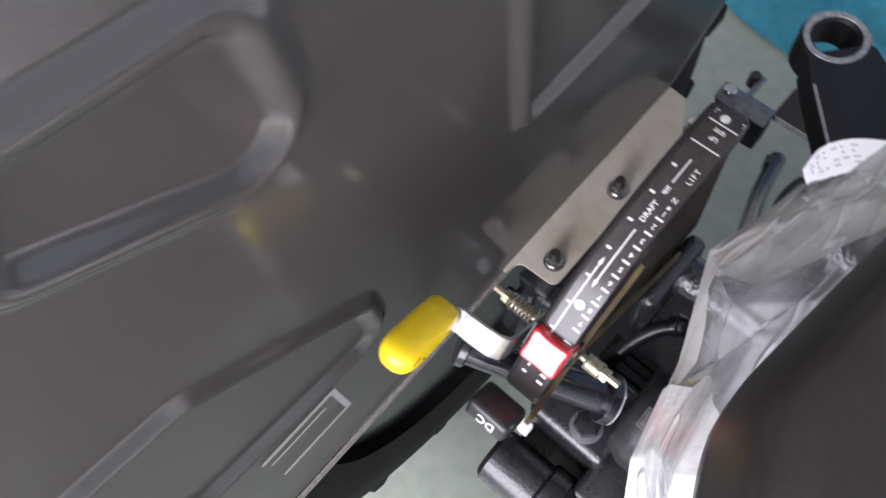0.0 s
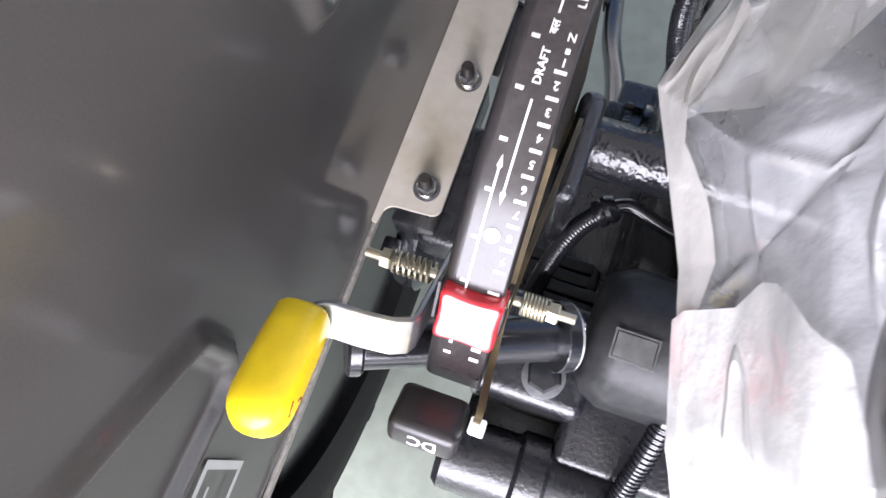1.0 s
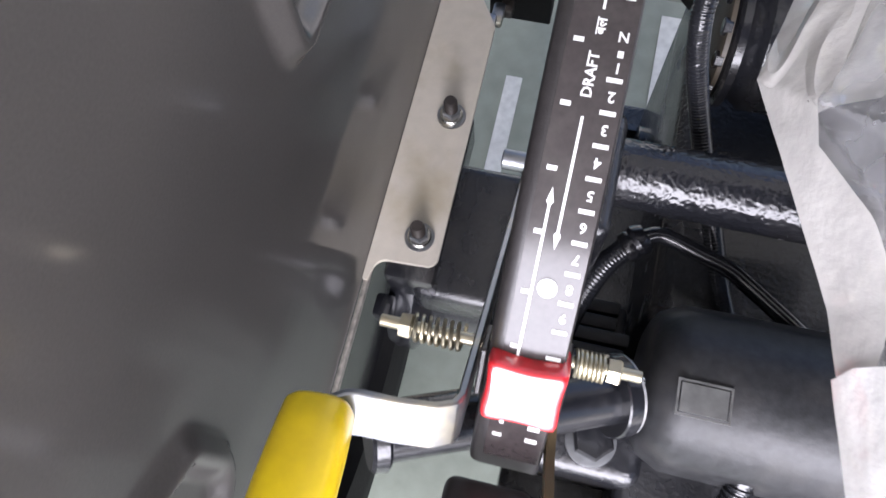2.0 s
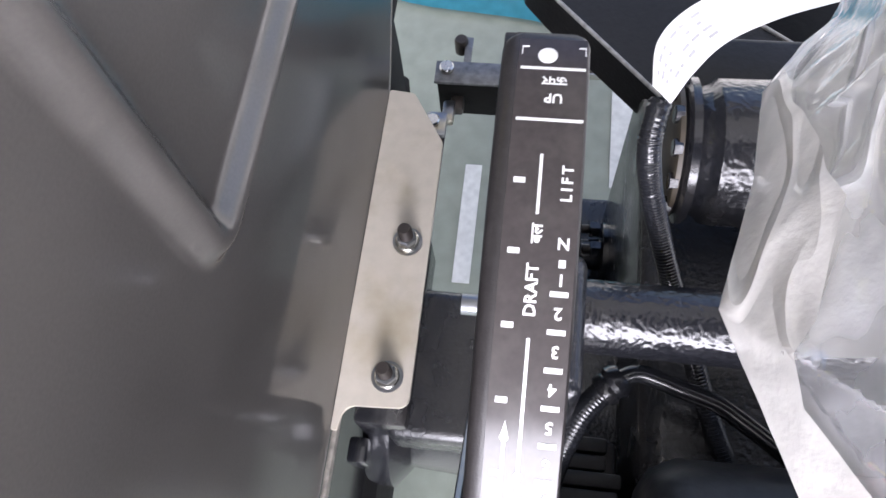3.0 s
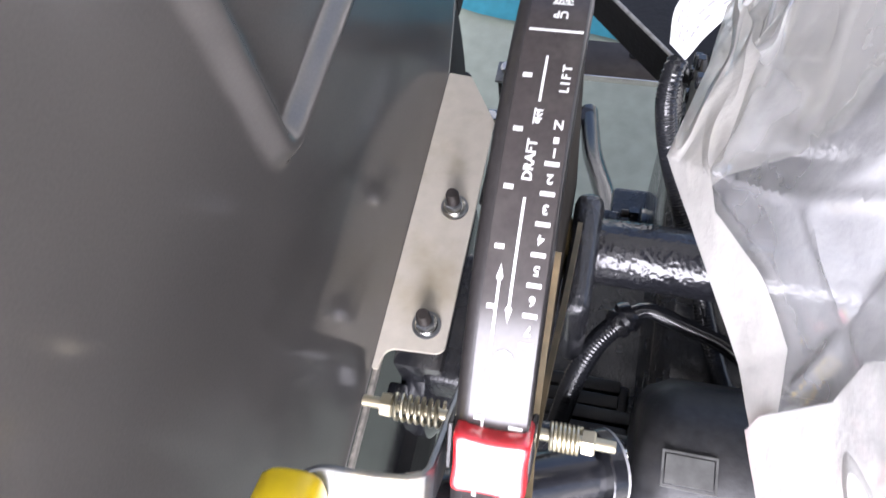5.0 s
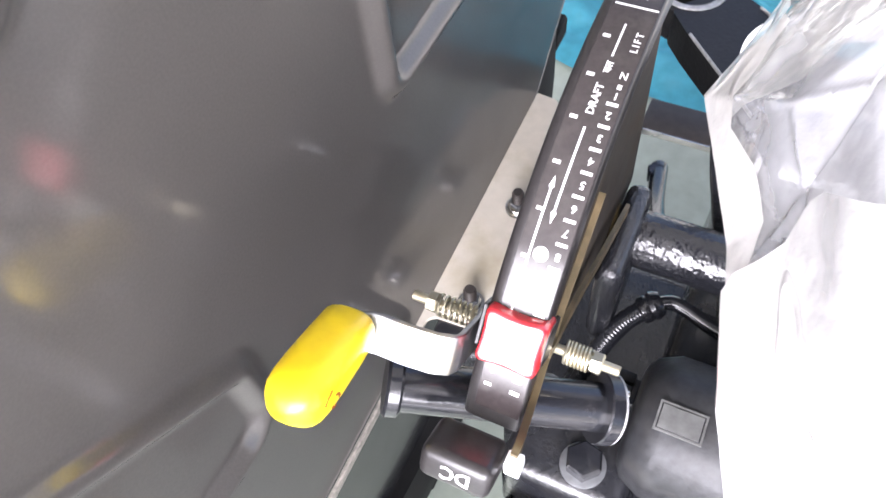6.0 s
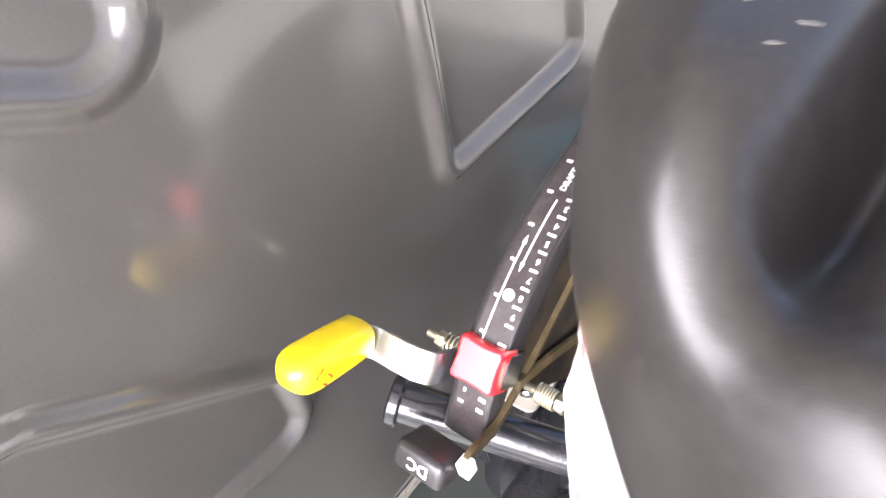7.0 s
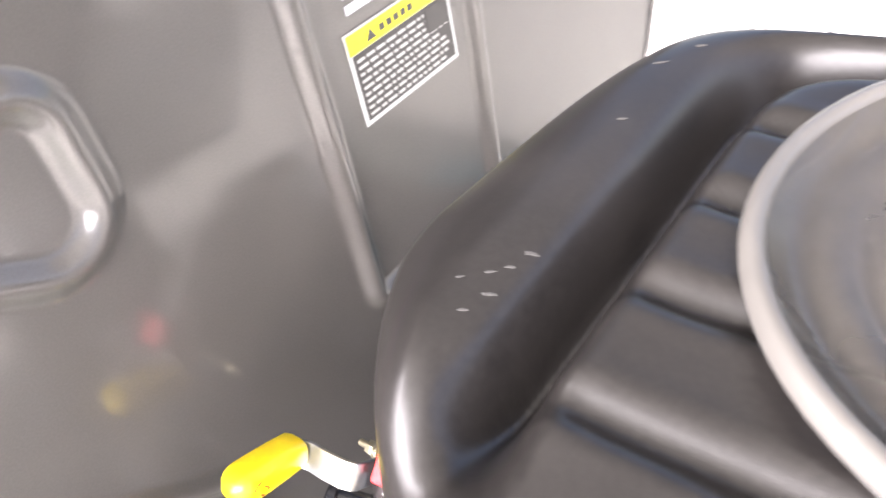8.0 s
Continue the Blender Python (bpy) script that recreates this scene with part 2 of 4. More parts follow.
def box(bm, x0, x1, y0, y1, z0, z1, bevel=0.0, seg=2, m=None):
    r = bmesh.ops.create_cube(bm, size=1)
    vs = r["verts"]
    for v in vs:
        v.co = Vector(((x0 + x1) / 2 + v.co.x * (x1 - x0), (y0 + y1) / 2 + v.co.y * (y1 - y0), (z0 + z1) / 2 + v.co.z * (z1 - z0)))
    if bevel:
        es = list({e for v in vs for e in v.link_edges})
        vs = [v for v in bmesh.ops.bevel(bm, geom=es, offset=bevel, segments=seg, affect="EDGES", profile=0.5)["verts"]] + [v for v in vs if v.is_valid]
        vs = list({v for v in vs if v.is_valid})
    if m is not None:
        bmesh.ops.transform(bm, matrix=m, verts=list(set(vs)))
    return vs


def turned(bm, profile, axis_from, axis_to, n=32, caps=True):
    """A turned body round the line axis_from - axis_to; profile rows (distance along it in metres, radius)."""
    a, d = Vector(axis_from), (Vector(axis_to) - Vector(axis_from)).normalized()
    u = d.orthogonal().normalized()
    w = d.cross(u)
    rings = []
    for s, r in profile:
        rings.append([bm.verts.new(a + d * s + (u * math.cos(k * math.tau / n) + w * math.sin(k * math.tau / n)) * r) for k in range(n)])
    for p, q in zip(rings, rings[1:]):
        for k in range(n):
            bm.faces.new((p[k], p[(k + 1) % n], q[(k + 1) % n], q[k]))
    if caps:
        bm.faces.new(rings[0][::-1])
        bm.faces.new(rings[-1])


def rod(bm, a, b, r, n=16, bevel=0.0):
    length = (Vector(b) - Vector(a)).length
    c = bevel or r * 0.15
    turned(bm, [(0, r - c), (c, r), (length - c, r), (length, r - c)], a, b, n)


def pitted(bm, profile, a, b, n=150, amp=0.0007, grain=380.0):
    """A turned casting whose skin is pebbled; profile gives (along, radius) points."""
    a, d = Vector(a), (Vector(b) - Vector(a)).normalized()
    u = d.orthogonal().normalized()
    w = d.cross(u)
    rings = []
    for (s0, r0), (s1, r1) in zip(profile, profile[1:]):
        k = max(1, int(abs(s1 - s0) / 0.0011))
        for i in range(k + (1 if (s1, r1) == profile[-1] else 0)):
            t = i / k
            ring = []
            for q in range(n):
                e = u * math.cos(q * math.tau / n) + w * math.sin(q * math.tau / n)
                p = a + d * (s0 + (s1 - s0) * t) + e * (r0 + (r1 - r0) * t)
                bump = noise.noise(p * grain) + 0.6 * noise.noise(p * grain * 0.45)
                ring.append(bm.verts.new(p + e * amp * bump))
            rings.append(ring)
    for p, q in zip(rings, rings[1:]):
        for k in range(n):
            bm.faces.new((p[k], p[(k + 1) % n], q[(k + 1) % n], q[k]))
    bm.faces.new(rings[0][::-1])
    bm.faces.new(rings[-1])


def smooth_line(points, steps=8):
    """A Catmull-Rom line through the points."""
    ps = [Vector(p) for p in points]
    ps = [2 * ps[0] - ps[1]] + ps + [2 * ps[-1] - ps[-2]]
    out = []
    for i in range(1, len(ps) - 2):
        p0, p1, p2, p3 = ps[i - 1:i + 3]
        for k in range(steps):
            t = k / steps
            out.append(0.5 * ((2 * p1) + (p2 - p0) * t + (2 * p0 - 5 * p1 + 4 * p2 - p3) * t * t + (3 * p1 - p0 - 3 * p2 + p3) * t ** 3))
    out.append(ps[-2])
    return out


def tube(bm, line, radius, n=12, ribs=0.0, pitch=0.004):
    """A tube along a line; with ribs it is corrugated."""
    line = [Vector(p) for p in line]
    if ribs:
        dense = [line[0]]
        for a, b in zip(line, line[1:]):
            k = max(1, int((b - a).length / (pitch / 4)))
            dense += [a.lerp(b, (i + 1) / k) for i in range(k)]
        line = dense
    rings, u = [], None
    for i, p in enumerate(line):
        d = (line[min(i + 1, len(line) - 1)] - line[max(i - 1, 0)]).normalized()
        u = d.orthogonal().normalized() if u is None else (u - d * u.dot(d)).normalized()
        w = d.cross(u)
        r = radius + (ribs if (i // 2) % 2 else 0)
        rings.append([bm.verts.new(p + (u * math.cos(k * math.tau / n) + w * math.sin(k * math.tau / n)) * r) for k in range(n)])
    for p, q in zip(rings, rings[1:]):
        for k in range(n):
            bm.faces.new((p[k], p[(k + 1) % n], q[(k + 1) % n], q[k]))
    bm.faces.new(rings[0][::-1])
    bm.faces.new(rings[-1])


def prism(bm, outline, depth, m=None):
    """A flat plate: outline (u, v) pushed from w = 0 to depth, placed by m."""
    m = m or Matrix()
    lo = [bm.verts.new(m @ Vector((u, v, 0))) for u, v in outline]
    hi = [bm.verts.new(m @ Vector((u, v, depth))) for u, v in outline]
    bm.faces.new(lo[::-1])
    bm.faces.new(hi)
    for i in range(len(lo)):
        j = (i + 1) % len(lo)
        bm.faces.new((lo[i], lo[j], hi[j], hi[i]))


def rounded(points, radius, seg=6):
    """A polygon with its corners rounded; radius is one number or one a corner."""
    out = []
    for i, p in enumerate(points):
        r = radius[i] if isinstance(radius, (list, tuple)) else radius
        p, a, b = Vector(p), Vector(points[i - 1]), Vector(points[(i + 1) % len(points)])
        d1, d2 = (a - p).normalized(), (b - p).normalized()
        half = d1.angle(d2) / 2
        t = min(r / math.tan(half), (a - p).length * 0.49, (b - p).length * 0.49)
        r = t * math.tan(half)
        c = p + (d1 + d2).normalized() * (r / math.sin(half))
        s, e = p + d1 * t, p + d2 * t
        a0, a1 = math.atan2(s.y - c.y, s.x - c.x), math.atan2(e.y - c.y, e.x - c.x)
        turn = (a1 - a0 + math.pi) % math.tau - math.pi
        out += [(c.x + r * math.cos(a0 + turn * k / seg), c.y + r * math.sin(a0 + turn * k / seg)) for k in range(seg + 1)]
    return out


def hexagon(bm, centre, axis, width, height):
    a = Vector(centre)
    turned(bm, [(0, width / 1.85), (height * 0.85, width / 1.732), (height, width / 2)], a, a + Vector(axis), 6)


def words(name, text, size, mat, m, parent, label="", squash=1.0, spacing=1.0):
    """Built-in lettering turned into a thin mesh; centred on m, reading along its x, up along its y."""
    cu = bpy.data.curves.new(name, "FONT")
    cu.body, cu.size, cu.align_x, cu.align_y, cu.extrude = text, size, "CENTER", "CENTER", 0.00012
    cu.resolution_u = 2
    cu.space_character = spacing
    cu.offset = size * 0.022
    ob = bpy.data.objects.new(name, cu)
    scene.collection.objects.link(ob)
    bpy.context.view_layer.update()
    me = bpy.data.meshes.new_from_object(ob.evaluated_get(bpy.context.evaluated_depsgraph_get()))
    bpy.data.objects.remove(ob)
    me.transform(Matrix.Diagonal((squash, 1, 1, 1)))
    me.transform(m)
    me.materials.clear()
    me.materials.append(mat)
    out = new(name, me)
    out.parent = parent
    if label:
        out["label"] = label
    return out

# ---------------------------------------------------------------- setting
GROUND = -0.75


def slab(name, x0, x1, y0, y1, z0, z1, mat, label, category):
    bm = bmesh.new()
    box(bm, x0, x1, y0, y1, z0, z1)
    return tagged(part(name, bm, mat, smooth=False), label, category, kind="structure")


slab("ground", -400, 400, -400, 400, GROUND - 0.3, GROUND - 0.012, EARTH, "pale sunlit earth yard outside the shed", "ground")
slab("floor", -2.9, 2.0, -4.2, 1.75, GROUND - 0.2, GROUND, CONCRETE, "grey-green painted concrete shed floor", "floor")
# posts, wall and roof are unseen; the roof is sized to shade the tractor
for y in (-4.0, -0.2, 3.7):
    slab("post", 5.0, 5.15, y - 0.07, y + 0.07, GROUND - 0.1, 4.2, WALL, "unseen square post added on the open side", "post")
slab("wall_left", -3.1, -2.9, -1.65, 1.75, GROUND - 0.2, 4.2, WALL, "unseen plain pale side wall", "wall")
slab("ceiling", -3.1, 5.2, -4.2, 3.9, 4.2, 4.3, ROOF, "unseen grey sheet roof added to shade the tractor", "ceiling")

for y0, y1, x0, x1 in ((0.44, 0.735, 0.016, 0.054), (0.70, 0.97, 0.345, 0.40)):
    bm = bmesh.new()
    box(bm, x0, x1, y0, y1, GROUND + 0.001, GROUND + 0.004)
    tagged(part("floor_marking", bm, FLOOR_LINE), "short white painted strip on the shed floor", "floor marking", kind="structure")


def teal_sheet():
    bm = bmesh.new()
    nx, ny = 70, 60
    g = []
    for j in range(ny + 1):
        row = []
        v = j / ny
        for i in range(nx + 1):
            u = i / nx
            # the front edge sags towards the tractor; the far half narrows to a tongue
            left, right = -0.27 - 0.17 * min(1, 1.4 * v), 1.25 - 1.32 * max(0.0, min(1.0, (v - 0.36) / 0.22)) ** 0.7
            x = left + (right - left) * u
            front = 1.235 - 0.11 * min(1.0, max(0.0, x + 0.25) / 0.45) + 0.02 * math.sin(8 * x)
            y = front + (2.3 - front) * v
            h = 0.05 * noise.noise(Vector((x * 6, y * 5, 0))) + 0.025 * noise.noise(Vector((x * 15, y * 13, 3)))
            row.append(bm.verts.new((x, y, GROUND + 0.012 + abs(h) * min(1, 6 * v + 0.1))))
        g.append(row)
    for j in range(ny):
        for i in range(nx):
            bm.faces.new((g[j][i], g[j][i + 1], g[j + 1][i + 1], g[j + 1][i]))
    bmesh.ops.solidify(bm, geom=bm.faces[:], thickness=0.002)
    return tagged(part("plastic_sheet", bm, TEAL), "teal plastic sheet lying crumpled on the shed floor", "plastic sheet")


teal_sheet()

# ---------------------------------------------------------------- fender
FENDER_OUTLINE = [(-0.85, 0.02), (0.385, 0.02), (0.46, 0.10), (0.70, 0.37), (0.735, 0.50), (0.70, 0.80), (0.50, 1.02), (0.10, 1.12), (-0.40, 1.04), (-0.75, 0.80), (-0.88, 0.45)]
# stamped ridges of the inner panel, as (y, z)
STAMPS = [
    ([(0.009, 0.395), (0.250, 0.391), (0.269, 0.86), (0.019, 0.90)], [0.018, 0.03, 0.03, 0.03]),
    ([(-0.204, 0.624), (-0.204, 0.785), (-0.36, 0.815), (-0.40, 0.745)], [0.05, 0.035, 0.03, 0.03]),
    ([(-0.230, 0.268), (-0.230, 0.358), (-0.405, 0.500), (-0.53, 0.52), (-0.56, 0.42), (-0.48, 0.300)], [0.035, 0.022, 0.05, 0.05, 0.05, 0.05]),
]


def fender():
    top = empty("tractor_fender", "dark grey glossy painted tractor fender with stamped ridges", "fender")
    rounds = [rounded(p, r, 8) for p, r in STAMPS]

    def signed(ys, zs, poly):
        """Distance to a closed line, negative inside it, for arrays."""
        best, inside = np.full(ys.shape, 9.0), np.zeros(ys.shape, bool)
        for (ay, az), (by, bz) in zip(poly, poly[1:] + poly[:1]):
            dy, dz = by - ay, bz - az
            k = np.clip(((ys - ay) * dy + (zs - az) * dz) / (dy * dy + dz * dz + 1e-12), 0, 1)
            best = np.minimum(best, np.hypot(ys - ay - k * dy, zs - az - k * dz))
            if az != bz:
                inside ^= ((az > zs) != (bz > zs)) & (ys < (by - ay) * (zs - az) / (bz - az) + ay)
        return np.where(inside, -best, best)

    step, y0, z0 = 0.003, -0.90, 0.02
    ny, nz = int(1.66 / step), int(1.12 / step)
    edge = rounded(FENDER_OUTLINE, 0.03, 5)
    ys, zs = np.meshgrid(y0 + step * np.arange(ny + 1), z0 + step * np.arange(nz + 1), indexing="ij")
    keep = signed(ys, zs, edge) < 0
    # the lower border leans a little outwards; gentle waves as in any pressed sheet
    relief = -0.008 * np.clip(1 - zs / 0.25, 0, 1) + 0.0008 * np.sin(ys * 7 + 1) * np.sin(zs * 5)
    # each stamp is a raised bead with plain sloping sides and a narrow crest
    for p, wide, tall in zip(rounds, (0.0185, 0.020, 0.0165), (0.0115, 0.012, 0.0105)):
        d = signed(ys, zs, p)
        k = np.clip((wide - np.abs(d)) / (0.92 * wide), 0, 1)
        relief += tall * (0.35 * k + 0.65 * k * k * (3 - 2 * k))
    bm = bmesh.new()
    grid = {}

    def vert(i, j):
        if (i, j) not in grid:
            y, z = y0 + i * step, z0 + j * step
            grid[i, j] = bm.verts.new((relief[i, j], y, z))
        return grid[i, j]

    for i in range(ny):
        for j in range(nz):
            if keep[i][j] and keep[i + 1][j] and keep[i][j + 1] and keep[i + 1][j + 1]:
                bm.faces.new((vert(i, j), vert(i + 1, j), vert(i + 1, j + 1), vert(i, j + 1)))
    # settle the stepped border on the true outline
    for e in [e for e in bm.edges if e.is_boundary]:
        for v in e.verts:
            y, z = v.co.y, v.co.z
            best = None
            for (ay, az), (by, bz) in zip(edge, edge[1:] + edge[:1]):
                dy, dz = by - ay, bz - az
                k = max(0, min(1, ((y - ay) * dy + (z - az) * dz) / (dy * dy + dz * dz + 1e-12)))
                q = (ay + k * dy, az + k * dz)
                d = math.hypot(y - q[0], z - q[1])
                if best is None or d < best[0]:
                    best = (d, q)
            if best[0] < 0.02:
                v.co.y, v.co.z = best[1]
    bmesh.ops.solidify(bm, geom=bm.faces[:], thickness=0.0025)
    part("panel", bm, FENDER, top, angle=60)
    # folded rim along the bottom and the rear edge
    bm = bmesh.new()
    line = [Vector((-0.0095 + 0.03 * max(0, z - 0.02), y, z)) for y, z in ((-0.85, 0.018), (-0.4, 0.018), (0.385, 0.018), (0.46, 0.098), (0.70, 0.368), (0.733, 0.5))]
    tube(bm, line, 0.0032, 8)
    part("rim", bm, FENDER, top)
    # top sheet over the wheel
    bm = bmesh.new()
    arc = [p for p in edge if p[1] > 0.45]
    a = [bm.verts.new((-0.001, y, z)) for y, z in arc]
    b = [bm.verts.new((-0.42, y, z - 0.01)) for y, z in arc]
    for i in range(len(a) - 1):
        bm.faces.new((a[i], a[i + 1], b[i + 1], b[i]))
    bmesh.ops.solidify(bm, geom=bm.faces[:], thickness=0.0025)
    part("top_sheet", bm, FENDER, top)
    return top


fender()


def warning_decal():
    top = empty("warning_decal", "yellow and black warning decal with white text on the fender", "decal")
    y0, y1, z0, z1 = 0.063, 0.222, 0.594, 0.692

    def plate(name, a, b, c, d, x, mat):
        bm = bmesh.new()
        box(bm, x, x + 0.0004, a, b, c, d)
        return part(name, bm, mat, top, smooth=False)

    plate("border", y0, y1, z0, z1, 0.0010, DECAL_WHITE)
    plate("ground_panel", y0 + 0.005, y1 - 0.005, z0 + 0.005, z1 - 0.023, 0.0017, DECAL_BLACK)
    plate("yellow_band", y0 + 0.002, y1 - 0.002, z1 - 0.022, z1 - 0.002, 0.0017, DECAL_YELLOW)
    bm = bmesh.new()
    prism(bm, [(0, 0), (0.014, 0), (0.007, 0.012)], 0.0004, Matrix.Translation((0.0023, y0 + 0.028, z1 - 0.018)) @ Matrix(((0, 0, 1, 0), (1, 0, 0, 0), (0, 1, 0, 0), (0, 0, 0, 1))))
    part("warning_triangle", bm, DECAL_BLACK, top, smooth=False)
    rnd = random.Random(5)
    for k in range(5):
        bm = bmesh.new()
        a = y0 + 0.048 + k * 0.011
        box(bm, 0.0023, 0.0026, a, a + 0.008, z1 - 0.016, z1 - 0.009)
        part("heading_bar", bm, DECAL_BLACK, top, smooth=False)
    for k in range(9):
        bm = bmesh.new()
        z = z1 - 0.0285 - k * 0.0072
        y, end = y0 + 0.009, (y1 - 0.045 if k < 3 else y1 - 0.010 - 0.02 * rnd.random())
        while y < end:
            w = 0.004 + 0.011 * rnd.random()
            box(bm, 0.0023, 0.0025, y, min(y + w, end), z - 0.0030, z)
            y += w + 0.003
        part("text_line", bm, DECAL_TEXT, top, smooth=False)
    plate("picture_block", y1 - 0.042, y1 - 0.008, z1 - 0.052, z1 - 0.026, 0.0022, DECAL_BLACK)
    return top


warning_decal()
bm = bmesh.new()
box(bm, 0.0008, 0.0012, 0.075, 0.145, 0.707, 0.716)
for k in range(4):
    box(bm, 0.0008, 0.0012, 0.075, 0.11 + 0.012 * k, 0.722 + 0.012 * k, 0.728 + 0.012 * k)
tagged(part("printed_note", bm, INK, smooth=False), "faint grey printed lines on the fender above the warning decal", "decal")


def clear_sticker():
    top = empty("clear_sticker", "clear square sticker with a milky rim on the fender", "sticker")
    for name, a, b, c, d in (("rim_strip", -0.425, -0.312, 0.236, 0.244), ("rim_strip", -0.425, -0.312, 0.153, 0.160), ("rim_strip", -0.320, -0.312, 0.160, 0.236), ("rim_strip", -0.42, -0.335, 0.215, 0.219)):
        bm = bmesh.new()
        box(bm, 0.0012, 0.0016, a, b, c, d)
        part(name, bm, CLEAR_RIM, top, smooth=False)


CLEAR_RIM = material("milky_rim", (0.36, 0.355, 0.34), 0.3, grain=0.05)
clear_sticker()


def tyre():
    top = empty("rear_wheel", "black tractor tyre with lugs standing under the fender", "wheel")
    cy, cz, R = -0.02, -0.07, 0.66
    bm = bmesh.new()
    prof = [(-0.03, 0.38), (-0.022, 0.46), (-0.028, 0.55), (-0.05, 0.60), (-0.08, 0.625), (-0.22, 0.635), (-0.36, 0.625), (-0.40, 0.58), (-0.41, 0.40)]
    n = 72
    rings = [[bm.verts.new((x, cy + r * math.cos(k * math.tau / n), cz + r * math.sin(k * math.tau / n))) for k in range(n)] for x, r in prof]
    for p, q in zip(rings, rings[1:] + rings[:1]):
        for k in range(n):
            bm.faces.new((p[k], p[(k + 1) % n], q[(k + 1) % n], q[k]))
    part("tyre", bm, TYRE, top)
    for k in range(20):
        bm = bmesh.new()
        a = k * math.tau / 20
        box(bm, -0.21, -0.045, -0.022, 0.022, 0.60, R, 0.006, 1)
        bmesh.ops.transform(bm, matrix=Matrix.Translation((0, cy, cz)) @ Matrix.Rotation(a, 4, "X") @ Matrix.Rotation(0.0, 4, "Z"), verts=bm.verts)
        part("lug", bm, TYRE, top)
    bm = bmesh.new()
    turned(bm, [(0, 0.05), (0, 0.37), (0.02, 0.39), (0.04, 0.37), (0.12, 0.33), (0.14, 0.05)], (-0.05, cy, cz), (-0.4, cy, cz), 48)
    part("rim", bm, BLACK_PAINT, top)
    return top


tyre()

# ---------------------------------------------------------------- bracket under the fender
def fender_bracket():
    top = empty("fender_bracket", "beige painted steel bracket bolted along the fender's lower edge", "bracket")
    # the front end flares into the fender's edge with a fillet
    out = rounded([(-0.0065, -0.022), (-0.0005, -0.022), (0.003, 0.0035), (0.0685, 0.0065), (0.0665, 0.318), (0.024, 0.385), (-0.0065, 0.388)], [0.001, 0.002, 0.016, 0.012, 0.012, 0.008, 0.003], 6)
    bm = bmesh.new()
    prism(bm, out, 0.006, Matrix.Translation((0, 0, 0.014)))
    part("flange", bm, BRACKET, top)
    bm = bmesh.new()
    box(bm, -0.0062, -0.0012, -0.55, 0.388, 0.0, 0.0138, 0.001)
    part("web", bm, EDGE, top, "worn grey edge")
    for y in (0.036, 0.188):
        x = 0.043
        bm = bmesh.new()
        turned(bm, [(0, 0.0165), (0.003, 0.0165), (0.003, 0.009)], (x, y, 0.0202), (x, y, 1), 32)
        part("washer", bm, ZINC, top)
        bm = bmesh.new()
        turned(bm, [(0, 0.0128), (0.0022, 0.0132), (0.0036, 0.012)], (x, y, 0.0233), (x, y, 1), 28)
        part("spring_washer", bm, STEEL, top)
        bm = bmesh.new()
        hexagon(bm, (x, y, 0.027), (0, 0, 1), 0.0195, 0.010)
        part("nut", bm, ZINC, top)
        bm = bmesh.new()
        turned(bm, [(0, 0.0078)] + [(0.0005 + 0.0013 * k, 0.0078 - 0.0007 * (k % 2)) for k in range(16)] + [(0.0225, 0.0062)], (x, y, 0.034), (x, y, 1), 20)
        part("bolt", bm, DARK_STEEL, top, "dark threaded bolt end")
    return top


fender_bracket()

# ---------------------------------------------------------------- control quadrant
QY, QZ, QR, QA = 0.0407, 0.2372, 0.2727, 1.7056


def on_arc(x, s, r=0.0):
    """A place on the quadrant: across, along its face from the first tick towards the front, and above it."""
    a = QA + s / QR
    return Vector((x, QY + (QR + r) * math.cos(a), QZ + (QR + r) * math.sin(a)))


def arc_frame(x, s, r=0.0):
    """u to the rear along the face, v towards the fender, w off the face."""
    a = QA + s / QR
    rear, up = Vector((0, math.sin(a), -math.cos(a))), Vector((0, math.cos(a), math.sin(a)))
    p = on_arc(x, s, r)
    return Matrix(((rear.x, -1, up.x, p.x), (rear.y, 0, up.y, p.y), (rear.z, 0, up.z, p.z), (0, 0, 0, 1)))


def arc_strip(bm, x0, x1, s0, s1, r0, r1, n=40):
    """A curved bar between two radii."""
    rows = []
    for k in range(n + 1):
        s = s0 + (s1 - s0) * k / n
        rows.append([bm.verts.new(on_arc(x, s, r)) for x, r in ((x0, r0), (x1, r0), (x1, r1), (x0, r1))])
    for a, b in zip(rows, rows[1:]):
        for k in range(4):
            bm.faces.new((a[k], a[(k + 1) % 4], b[(k + 1) % 4], b[k]))
    bm.faces.new(rows[0][::-1])
    bm.faces.new(rows[-1])


